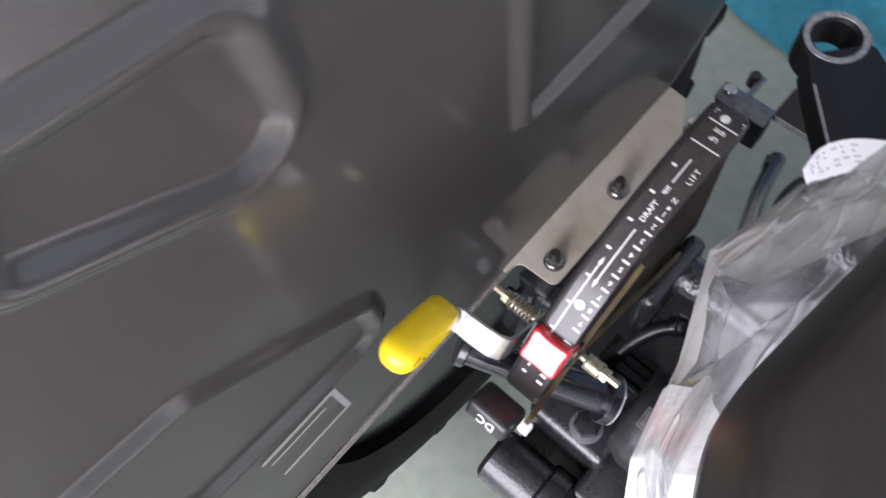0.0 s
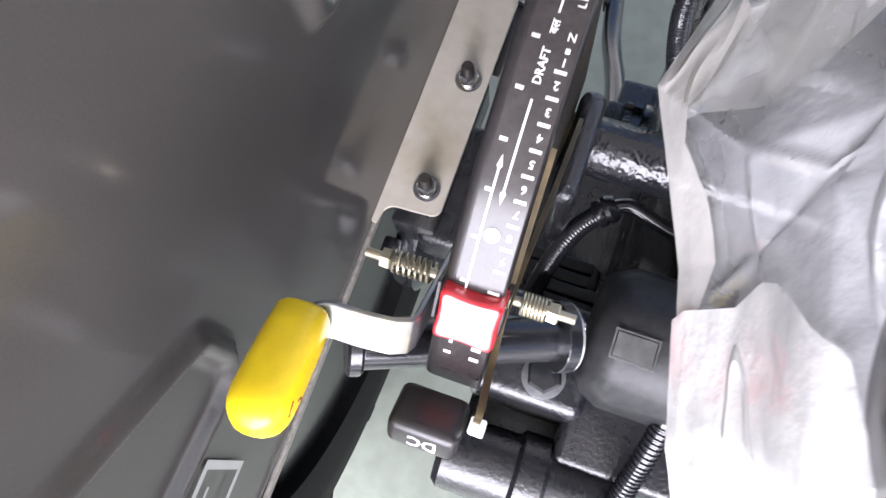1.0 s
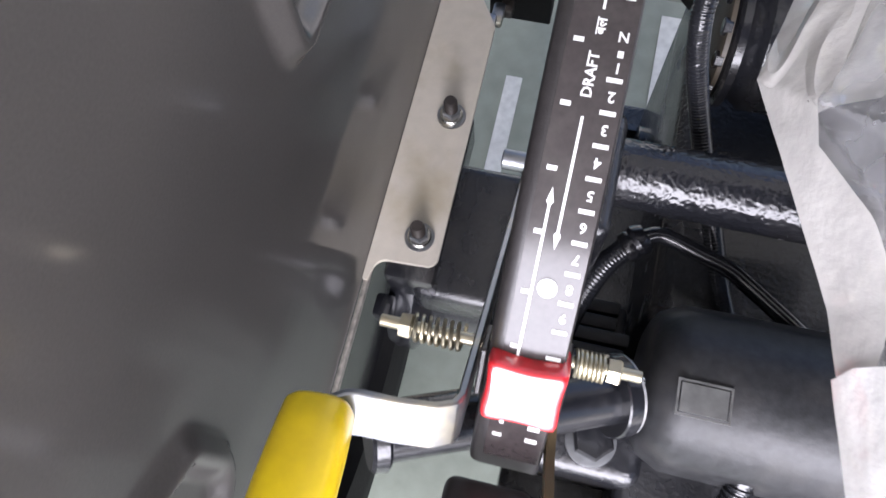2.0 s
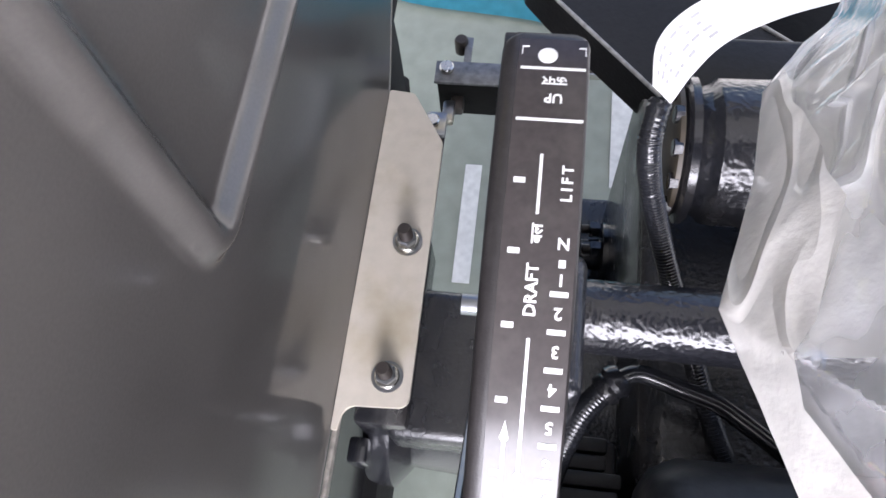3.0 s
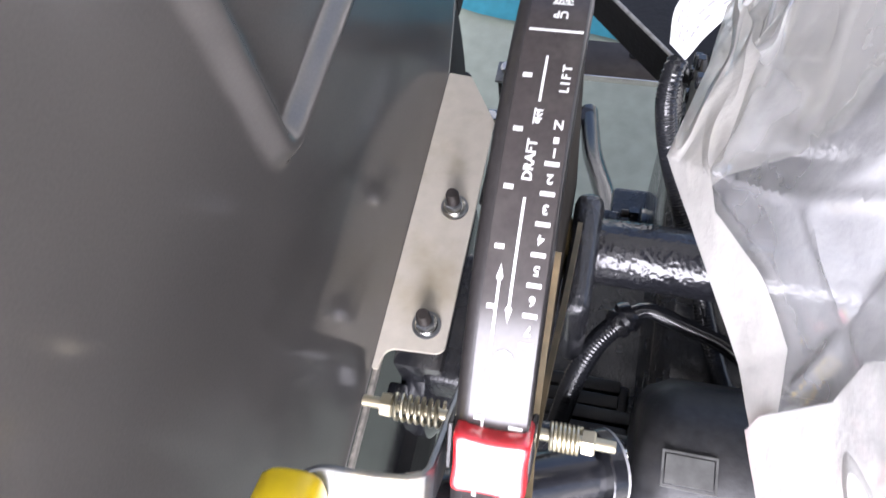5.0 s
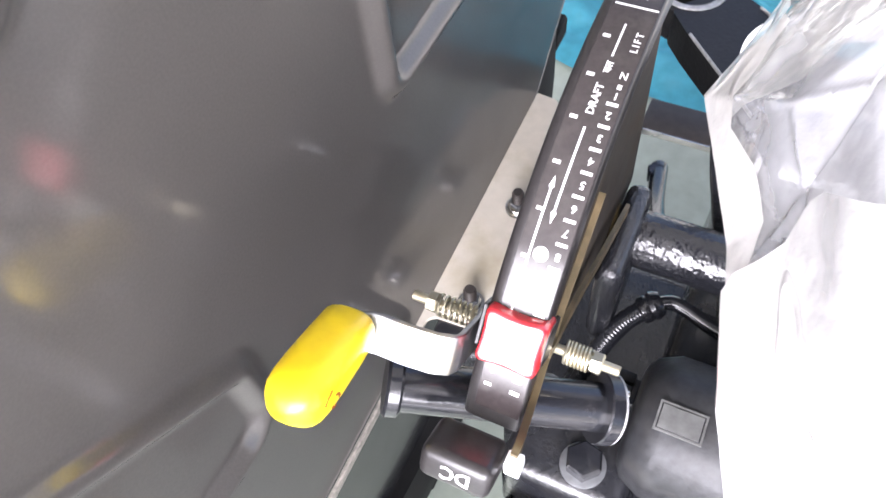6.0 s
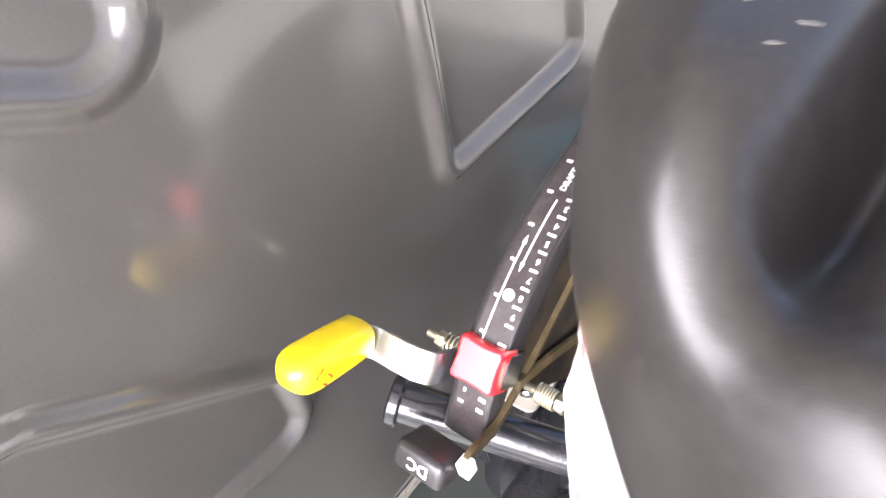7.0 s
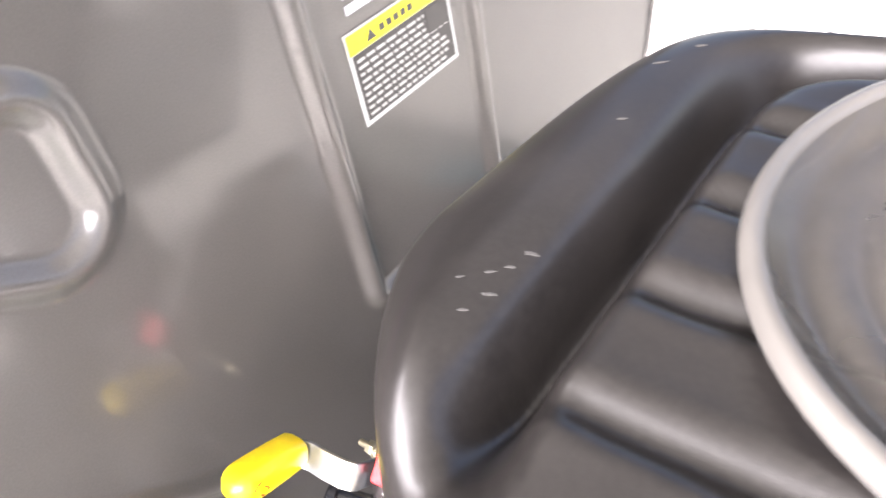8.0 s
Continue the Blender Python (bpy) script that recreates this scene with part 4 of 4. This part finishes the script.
def flange_joint():
    """A round boss with two flanges, held by bolts whose heads look sideways."""
    top = empty("flange_joint", "black bolted flange joint on the transmission case", "flange")
    pieces = [("boss", CAST, [(0, 0.030), (0.003, 0.034), (0.055, 0.036), (0.07, 0.03)], (0.276, 0.247, -0.12))]
    pieces += [("flange", BLACK_PAINT, [(0, 0.040), (0.002, 0.043), (0.010, 0.043), (0.012, 0.040)], (0.264, 0.252, -0.12))]
    pieces += [("hub", CAST, [(0, 0.016), (0.002, 0.020), (0.030, 0.022)], (0.238, 0.252, -0.12))]
    for name, mat, prof, at in pieces:
        bm = bmesh.new()
        turned(bm, prof, at, (1, at[1], at[2]), 32)
        part(name, bm, mat, top)
    for k in range(5):
        a = 0.5 + k * math.tau / 5
        y, z = 0.252 + 0.033 * math.cos(a), -0.12 + 0.033 * math.sin(a)
        bm = bmesh.new()
        hexagon(bm, (0.263, y, z), (-1, 0, 0), 0.019, 0.013)
        bolt = part("bolt", bm, BLACK_PAINT, top)
        bm = bmesh.new()
        rod(bm, (0.250, y, z), (0.240, y, z), 0.006, 12, 0.001)
        part("stud", bm, DARK_STEEL, bolt)
    bm = bmesh.new()
    box(bm, 0.226, 0.40, 0.205, 0.36, -0.30, -0.165, 0.008)
    part("base", bm, CAST, top)
    bm = bmesh.new()
    box(bm, 0.215, 0.24, 0.225, 0.285, -0.175, -0.105, 0.004)
    part("lug", bm, CAST, top)
    for y in (0.240, 0.272):
        bm = bmesh.new()
        hexagon(bm, (0.2148, y, -0.122), (-1, 0, 0), 0.018, 0.011)
        part("bolt", bm, BLACK_PAINT, top)
    return top


flange_joint()


def lift_arm():
    top = empty("hydraulic_lift", "heavy black painted lift arm with a worn clevis end", "hydraulic lift")
    bm = bmesh.new()
    m = Matrix.Translation((0.335, 0.335, 0.145)) @ Matrix.Rotation(radians(138), 4, "Z")
    prism(bm, rounded([(-0.10, -0.075), (0.17, -0.052), (0.215, -0.045), (0.215, 0.045), (0.17, 0.052), (-0.10, 0.075)], 0.012, 4), 0.05, m @ Matrix.Translation((0, 0, -0.025)))
    part("arm", bm, ARM_PAINT, top)
    bm = bmesh.new()
    end = m @ Vector((0.235, 0, 0))
    ring = [(0.0, 0.030), (0.0, 0.048), (0.046, 0.048), (0.05, 0.044), (0.05, 0.034), (0.046, 0.030), (0.0, 0.030)]
    turned(bm, ring, end + Vector((0, 0, -0.025)), end + Vector((0, 0, 1)), 36, caps=False)
    eye = part("eye", bm, ARM_PAINT, top)
    bm = bmesh.new()
    turned(bm, [(0.0, 0.035), (0.0, 0.044), (0.0015, 0.043), (0.0015, 0.036), (0.0, 0.035)], end + Vector((0, 0, 0.0255)), end + Vector((0, 0, 1)), 36, caps=False)
    part("worn_face", bm, PALE_METAL, eye, "bare worn ring face")
    for side in (-1, 1):
        bm = bmesh.new()
        a, b = m @ Vector((-0.09, 0.0735 * side, 0.0252)), m @ Vector((0.165, 0.0505 * side, 0.0252))
        rod(bm, a, b, 0.0022, 8)
        part("edge_strip", bm, PALE_METAL, top, "paint worn off the edge")
    return top


lift_arm()


def link_hardware():
    top = empty("lower_link", "black lower link with a clevis, cross bar and bright pins", "link")

    def block(name, mat, label, *size, parent=top):
        bm = bmesh.new()
        box(bm, *size)
        return part(name, bm, mat, parent, label)

    bar = block("cross_bar", DARK_STEEL, "dull brown-black bar", 0.10, 0.46, 0.715, 0.80, -0.375, -0.355, 0.004)
    block("edge_strip", STEEL, "bright steel edge", 0.105, 0.455, 0.7122, 0.7145, -0.372, -0.356, parent=bar)
    # flat black disc on top, put in for the hole's dark inside
    bm = bmesh.new()
    rod(bm, (0.235, 0.77, -0.3548), (0.235, 0.77, -0.3515), 0.011, 20)
    part("hole_disc", bm, TYRE, bar)
    bm = bmesh.new()
    tube(bm, smooth_line([(0.165, 0.64, -0.37), (0.185, 0.52, -0.33), (0.215, 0.40, -0.26), (0.232, 0.30, -0.2)], 5), 0.017, 10)
    part("link_bar", bm, BLACK_PAINT, top)
    clevis = block("clevis", TYRE, "", -0.012, 0.105, 0.664, 0.708, -0.435, -0.3422, 0.003)
    block("clevis_plate", LINK_GREY, "dull grey top plate", -0.017, 0.105, 0.662, 0.710, -0.342, -0.335, 0.002, parent=clevis)
    block("stay", LINK_GREY, "grey flat stay", 0.030, 0.044, 0.705, 0.775, -0.352, -0.346, 0.002)
    bm = bmesh.new()
    hexagon(bm, (0.163, 0.617, -0.378), (0, 0, 1), 0.032, 0.03)
    part("nut", bm, BLACK_PAINT, top)
    bm = bmesh.new()
    turned(bm, [(0, 0.013), (0.03, 0.013), (0.034, 0.010)], (0.022, 0.762, -0.37), (0.022, 0.762, 1), 16)
    part("stud", bm, DARK_STEEL, top, "dark threaded stud")
    for p, q, r in (((0.004, 0.690, -0.3352), (0.004, 0.690, -0.323), 0.013), ((-0.012, 0.594, -0.362), (-0.012, 0.594, -0.35), 0.013)):
        bm = bmesh.new()
        rod(bm, p, q, r, 20, 0.002)
        part("pin", bm, STEEL, top, "bright steel pin")
    # twisted chain links between the pins
    block("chain_link", ZINC, "bright bent chain link", -0.025, 0.012, 0.570, 0.618, -0.378, -0.3622, 0.004)
    block("chain_link", ZINC, "bright bent chain link", 0.000, 0.022, 0.606, 0.652, -0.392, -0.372, 0.005)
    block("chain_link", DARK_STEEL, "", 0.012, 0.036, 0.636, 0.666, -0.40, -0.376, 0.005)
    block("strap", DARK_STEEL, "", -0.004, 0.010, 0.42, 0.58, -0.39, -0.38, 0.003)
    return top


link_hardware()


def conduit(label, pts, r, ribs, pitch=0.004, lumps=()):
    bm = bmesh.new()
    tube(bm, smooth_line(pts, 10), r, 12, ribs, pitch)
    top = tagged(part("conduit", bm, HOSE), label, "hose")
    for at, d, size in lumps:
        # tape wound round the hose, in uneven turns
        bm = bmesh.new()
        a, d = Vector(at), Vector(d).normalized()
        turned(bm, [(-0.011, r * 0.86), (-0.009, size), (-0.004, size * 1.06), (-0.001, size * 0.96), (0.003, size * 1.12), (0.007, size * 1.02), (0.011, size * 0.8)], a, a + d, 18)
        part("tape", bm, BLACK_PAINT, top, "glossy black tape winding")
    return top


conduit("corrugated black conduit hanging beside the lift housing", [(0.253, 0.156, 0.352), (0.250, 0.146, 0.348), (0.249, 0.133, 0.332), (0.256, 0.119, 0.30), (0.268, 0.106, 0.265), (0.282, 0.083, 0.235), (0.297, 0.057, 0.21), (0.310, 0.028, 0.19), (0.323, -0.002, 0.172), (0.337, -0.032, 0.16), (0.35, -0.06, 0.15)], 0.0078, 0.0007, 0.0026)
conduit("thick corrugated black conduit curving under the rocker tube", [(0.196, -0.115, 0.14), (0.204, -0.074, 0.165), (0.209, -0.054, 0.185), (0.216, -0.036, 0.20), (0.226, -0.018, 0.212), (0.239, -0.004, 0.22), (0.245, 0.001, 0.224)], 0.0092, 0.0004, 0.0026, [((0.243, -0.001, 0.2225), (0.7, 0.6, 0.3), 0.0122)])
conduit("thin smooth black cable leaving the thick conduit", [(0.240, -0.003, 0.221), (0.250, 0.004, 0.225), (0.264, 0.008, 0.226), (0.292, 0.0, 0.224), (0.316, -0.007, 0.222), (0.335, -0.018, 0.22), (0.38, -0.05, 0.22)], 0.0068, 0.0)
conduit("corrugated black conduit beside the canister", [(0.337, -0.14, 0.255), (0.333, -0.166, 0.25), (0.329, -0.194, 0.23), (0.324, -0.226, 0.20), (0.315, -0.27, 0.16)], 0.0085, 0.0014)


def tag_band():
    bm = bmesh.new()
    line = smooth_line([(0.250, 0.150, 0.368), (0.257, 0.173, 0.376), (0.277, 0.196, 0.381), (0.312, 0.218, 0.381), (0.352, 0.240, 0.374)], 10)
    wid = [Vector((0.0062, -0.0040, -0.0034)) * (1 + 1.0 * math.sin(min(1.0, k / 14) * math.pi / 2)) for k in range(len(line))]
    bent_bar(bm, line, wid, 0.0012)
    top = tagged(part("paper_tag", bm, PAPER), "white paper tag with small grey print round the conduit", "tag")
    rnd = random.Random(3)
    for k in (-0.6, -0.25, 0.1, 0.45):
        for i in range(3, len(line) - 22, 3):
            if rnd.random() < 0.75:
                bm = bmesh.new()
                n = 1 + rnd.randrange(2)
                pts = [line[j] + wid[j] * k + Vector((0, 0, 0.0010)) for j in range(i, i + n + 1)]
                bent_bar(bm, pts, [wid[10] * 0.06] * len(pts), 0.0004)
                part("print_bar", bm, INK, top, smooth=False)
    return top


tag_band()

# ---------------------------------------------------------------- seat and its covers
SEAT_Z = 0.76


def seat():
    top = empty("seat", "black vinyl tractor seat with padded side rolls and sewn panels", "seat")

    def oval(k, n, cx, cy, hw, e):
        a = k * math.tau / n
        hd = BACK if k < n / 2 else FRONT
        c, s = math.cos(a), math.sin(a)
        r = (abs(c) ** e + abs(s) ** e) ** (-1 / e)
        return Vector((cx + c * r * hw, cy + s * r * hd)), s * r

    n = 300
    cx, cy, FRONT, BACK = 0.548, -0.172, 0.194, 0.240

    def height(x, y):
        """The padded surface: side rolls, a crease inside them, sewn pads and a front that falls away."""
        u = abs(x - cx) / 0.156
        v = max(0.0, (y + 0.130) / 0.162)
        r = (u ** 6 + v ** 6) ** (1 / 6)
        front = max(0.0, min(1.0, (-y - 0.225) / 0.09))
        front = front * front * (3 - 2 * front)
        h = -0.040 * (1 - 0.9 * front) * math.exp(-((r - 1) / (0.075 + 0.09 * front)) ** 2) - 0.004 * front
        if r < 1:
            inner = min(1.0, (1 - r) / 0.3)
            h -= 0.004 * inner * inner * (3 - 2 * inner)
            seam = min(abs(y - s) for s in (-0.238, -0.174, -0.110, -0.046))
            across = max(0.0, min(1.0, (1 - r) / 0.14 - 0.3)) * (1 - front)
            h -= (0.0068 * math.exp(-(seam / 0.0078) ** 2) - 0.0006 * math.exp(-((seam - 0.015) / 0.007) ** 2)) * across
        else:
            h += 0.006 * (math.exp(-((r - 1.27) / 0.16) ** 2) - math.exp(-(0.27 / 0.16) ** 2))
        return h

    def surface(x, y, f, k):
        """Height of the rounded top; f runs from the rim to the middle, k is 1 at the front."""
        amount, reach = 0.012 + 0.030 * k + 0.024 * k * k, 0.13 + 0.06 * k
        z = SEAT_Z - amount * (1 - min(1.0, f / reach)) ** 2 + height(x, y)
        return z - 0.04 * (1 - min(1.0, f / 0.055)) ** 2

    # a side that tucks in, then the rounded top running in to the middle
    rows = [(0.27, -0.18), (0.19, -0.155), (0.10, -0.13), (0.05, -0.120), (0.012, -0.090)] + [(f, None) for f in (0.0, 0.002, 0.005, 0.009, 0.014, 0.019, 0.025, 0.031, 0.037)] + [(0.0432 + 0.95 * k / 84, None) for k in range(84)]
    bm = bmesh.new()
    rings = []
    for f, dz in rows:
        ring = []
        for k in range(n):
            o, s = oval(k, n, cx, cy, 0.255, 4.4 if k < n / 2 else 1.84)
            ahead = max(0.0, -s)
            q = o.lerp(Vector((cx, cy)), f)
            # narrower towards the back
            q.x = cx + (q.x - cx) * (1 - 0.07 * max(0.0, min(1.0, (q.y + 0.20) / 0.19)))
            ring.append(bm.verts.new((q.x, q.y, surface(q.x, q.y, f, ahead) if dz is None else SEAT_Z + dz)))
        rings.append(ring)
    for p, q in zip(rings, rings[1:]):
        for k in range(n):
            bm.faces.new((p[k], p[(k + 1) % n], q[(k + 1) % n], q[k]))
    bm.faces.new(rings[-1])
    bm.faces.new(rings[0][::-1])
    part("cushion", bm, VINYL, top, angle=80)
    # suspension box that carries the seat on the unseen dark body
    bm = bmesh.new()
    box(bm, 0.47, 0.64, -0.24, 0.0, 0.056, 0.57, 0.012, 3)
    part("suspension_box", bm, BLACK_PAINT, top, "black painted suspension box")
    # pale dry scuffs on the roll
    def top_of(x, y):
        a, b, e = abs(x - cx) / 0.255, abs(y - cy) / (BACK if y > cy else FRONT), 4.4 if y > cy else 1.84
        f = 1 - (a ** e + b ** e) ** (1 / e)
        return surface(x, y, f, (max(0.0, (cy - y) / FRONT) / max(1e-6, 1 - f)))

    rnd = random.Random(8)
    for x, y, w in ((0.367, -0.213, 0.010), (0.369, -0.184, 0.012), (0.366, -0.196, 0.008), (0.361, -0.203, 0.008), (0.363, -0.226, 0.008), (0.352, -0.212, 0.006), (0.358, -0.080, 0.010), (0.352, -0.022, 0.013), (0.364, 0.004, 0.010), (0.378, 0.048, 0.010), (0.420, 0.056, 0.011)):
        bm = bmesh.new()
        rim = []
        for k in range(14):
            a = k * math.tau / 14
            rr = rnd.uniform(0.55, 1.0)
            p, q = w * 0.36 * rr * math.cos(a), w * 0.10 * rr * math.sin(a)
            px, py = x + 0.79 * p - 0.61 * q, y + 0.61 * p + 0.79 * q
            rim.append((px, py))
        lo = [bm.verts.new((px, py, top_of(px, py) - 0.0006)) for px, py in rim]
        hi = [bm.verts.new((px, py, top_of(px, py) + 0.0003)) for px, py in rim]
        bm.faces.new(hi)
        for k in range(14):
            bm.faces.new((lo[k], lo[(k + 1) % 14], hi[(k + 1) % 14], hi[k]))
        part("scuff", bm, DUST, top, "pale dry scuff")
    return top


seat()


def drape():
    """Clear seat cover hanging in flat creased facets from the seat's side, doubled along its hem."""
    top = empty("plastic_seat_cover", "crumpled clear plastic cover hanging from the seat's side", "plastic cover")
    hem = [Vector(p) for p in ((0.298, 0.1, 0.5), (0.258, 0.034, 0.53), (0.251, -0.007, 0.537), (0.238, -0.055, 0.538), (0.254, -0.095, 0.537), (0.270, -0.135, 0.535), (0.287, -0.208, 0.528), (0.308, -0.238, 0.49), (0.36, -0.295, 0.475), (0.46, -0.345, 0.475))]
    edge = [Vector(p) for p in ((0.35, 0.27, 0.69), (0.335, 0.055, 0.69), (0.328, 0.0, 0.69), (0.322, -0.055, 0.69), (0.320, -0.095, 0.69), (0.318, -0.135, 0.685), (0.330, -0.205, 0.665), (0.35, -0.258, 0.65), (0.39, -0.30, 0.64), (0.46, -0.332, 0.64))]
    rnd = random.Random(21)
    nv = 3
    RIDGES = ((3.0, 0.97, 4.0, 0.66), (4.0, 0.66, 5.0, 0.64), (5.0, 0.64, 6.0, 0.35), (4.0, 0.66, 4.6, 0.34), (2.0, 0.66, 3.0, 0.95), (1.0, 0.66, 2.0, 0.34), (2.0, 0.34, 3.0, 0.30), (5.0, 0.66, 5.4, 0.98), (6.0, 0.36, 7.0, 0.66), (6.0, 0.66, 7.2, 0.95), (5.0, 0.34, 5.6, 0.1), (1.2, 0.3, 1.7, 0.9), (3.2, 0.9, 4.2, 0.8))
    knots = []
    for i, (h, e) in enumerate(zip(hem, edge)):
        col = []
        for j in range(nv + 1):
            p = e.lerp(h, j / nv)
            if 0 < j < nv:
                p += Vector((rnd.uniform(-0.014, 0.010), rnd.uniform(-0.012, 0.012), rnd.uniform(-0.012, 0.012)))
            col.append(p)
        knots.append(col)
    outward = []
    for i in range(len(hem)):
        along = hem[min(i + 1, len(hem) - 1)] + edge[min(i + 1, len(hem) - 1)] - hem[max(i - 1, 0)] - edge[max(i - 1, 0)]
        outward.append((hem[i] - edge[i]).cross(along).normalized())
    flip = [[rnd.random() < 0.5 for j in range(nv)] for i in hem]

    def at(u, v, off=0.0):
        """A place on the creased sheet; u runs along the hem, v down to it."""
        i, j = min(int(u), len(hem) - 2), min(int(v * nv), nv - 1)
        a, b = u - i, v * nv - j
        p00, p10, p01, p11 = knots[i][j], knots[i + 1][j], knots[i][j + 1], knots[i + 1][j + 1]
        if flip[i][j]:
            p = p00 + (p10 - p00) * a + (p11 - p10) * b if a > b else p00 + (p01 - p00) * b + (p11 - p01) * a
        else:
            p = p00 + (p10 - p00) * a + (p01 - p00) * b if a + b < 1 else p11 + (p01 - p11) * (1 - a) + (p10 - p11) * (1 - b)
        free = min(1.0, (1 - v) * 8)
        q = p * 22
        w = 0.0018 * (abs(noise.noise(q)) - 0.2) * free + 0.0006 * (abs(noise.noise(p * 60)) - 0.2)
        # pressed ridges that run across the sheet
        ridge = 0.0
        for u0, v0, u1, v1 in RIDGES:
            du, dv = (u1 - u0) * 0.05, (v1 - v0) * 0.17
            pu, pv = (u - u0) * 0.05, (v - v0) * 0.17
            k = max(0.0, min(1.0, (pu * du + pv * dv) / (du * du + dv * dv)))
            d = math.hypot(pu - k * du, pv - k * dv)
            ridge = max(ridge, max(0.0, 1 - d / 0.0045) * min(1.0, 5 * min(k, 1 - k) + 0.3))
        w -= 0.0026 * ridge if off == 0 else 0.0
        return p + Vector((w, w * 0.4, -0.3 * w)) + outward[i].lerp(outward[i + 1], a) * off

    zig = [rnd.uniform(-1, 1) for k in range(40)]

    def jag(u, k):
        """A broken straight-sided line."""
        q = u * 1.6 + k
        i = int(q)
        return zig[i] + (zig[i + 1] - zig[i]) * (q - i)

    def sheet(name, u0, u1, nu, upper, off, mat, label):
        bm = bmesh.new()
        rows = []
        n = 60
        for i in range(nu + 1):
            u = u0 + (u1 - u0) * i / nu
            s = upper(u)
            rows.append([bm.verts.new(at(u, s + (1 - s) * j / n, off)) for j in range(n + 1)])
        for a, b in zip(rows, rows[1:]):
            for j in range(n):
                bm.faces.new((a[j], a[j + 1], b[j + 1], b[j]))
        return part(name, bm, mat, top, label, angle=40)

    sheet("sheet", 0.0, 8.999, 260, lambda u: 0.0, 0.0, BAG, "")
    sheet("folded_hem", 0.4, 5.9, 110, lambda u: 0.86 + 0.045 * jag(u, 0) - 0.14 * max(0, 1 - abs(u - 2.4)), 0.003, BAG_DOUBLE, "doubled milky hem")
    sheet("front_fold", 5.3, 8.99, 90, lambda u: 0.30 + 0.05 * jag(u, 9) - 0.25 * max(0.0, min(1.0, u - 5.6)) + 0.9 * max(0.0, 5.6 - u), 0.005, BAG_FOLDED_LIT, "doubled milky fold, tinted whiter for the front light")
    sheet("upper_fold", 0.2, 3.4, 60, lambda u: 0.04 + 0.28 * max(0.0, u - 1.6) + 0.03 * jag(u, 20), -0.004, BAG_DOUBLE, "")
    return top


drape()


def dish():
    top = empty("round_cover", "round clear plastic cover with a pale rim lying on the seat", "plastic cover")
    at, up = (0.582, -0.104, SEAT_Z + 0.008), (0.582, -0.104, 5)
    bm = bmesh.new()
    prof = [(0.004, 0.137), (-0.002, 0.130), (-0.007, 0.124), (-0.004, 0.118), (-0.0045, 0.108), (-0.009, 0.103), (-0.006, 0.097), (-0.0065, 0.088), (-0.011, 0.083), (-0.011, 0.062), (-0.005, 0.055), (-0.003, 0.048), (-0.003, 0.002)]
    turned(bm, prof, at, up, 72, caps=False)
    bmesh.ops.solidify(bm, geom=bm.faces[:], thickness=0.002)
    part("body", bm, COVER, top, angle=70)
    bm = bmesh.new()
    turned(bm, [(0.0, 0.137), (-0.005, 0.141), (-0.004, 0.146), (0.002, 0.1475), (0.007, 0.145), (0.008, 0.140), (0.005, 0.137), (0.0, 0.137)], at, up, 72, caps=False)
    part("rim", bm, RIM_PLASTIC, top, "pale rolled rim", angle=70)
    return top


dish()
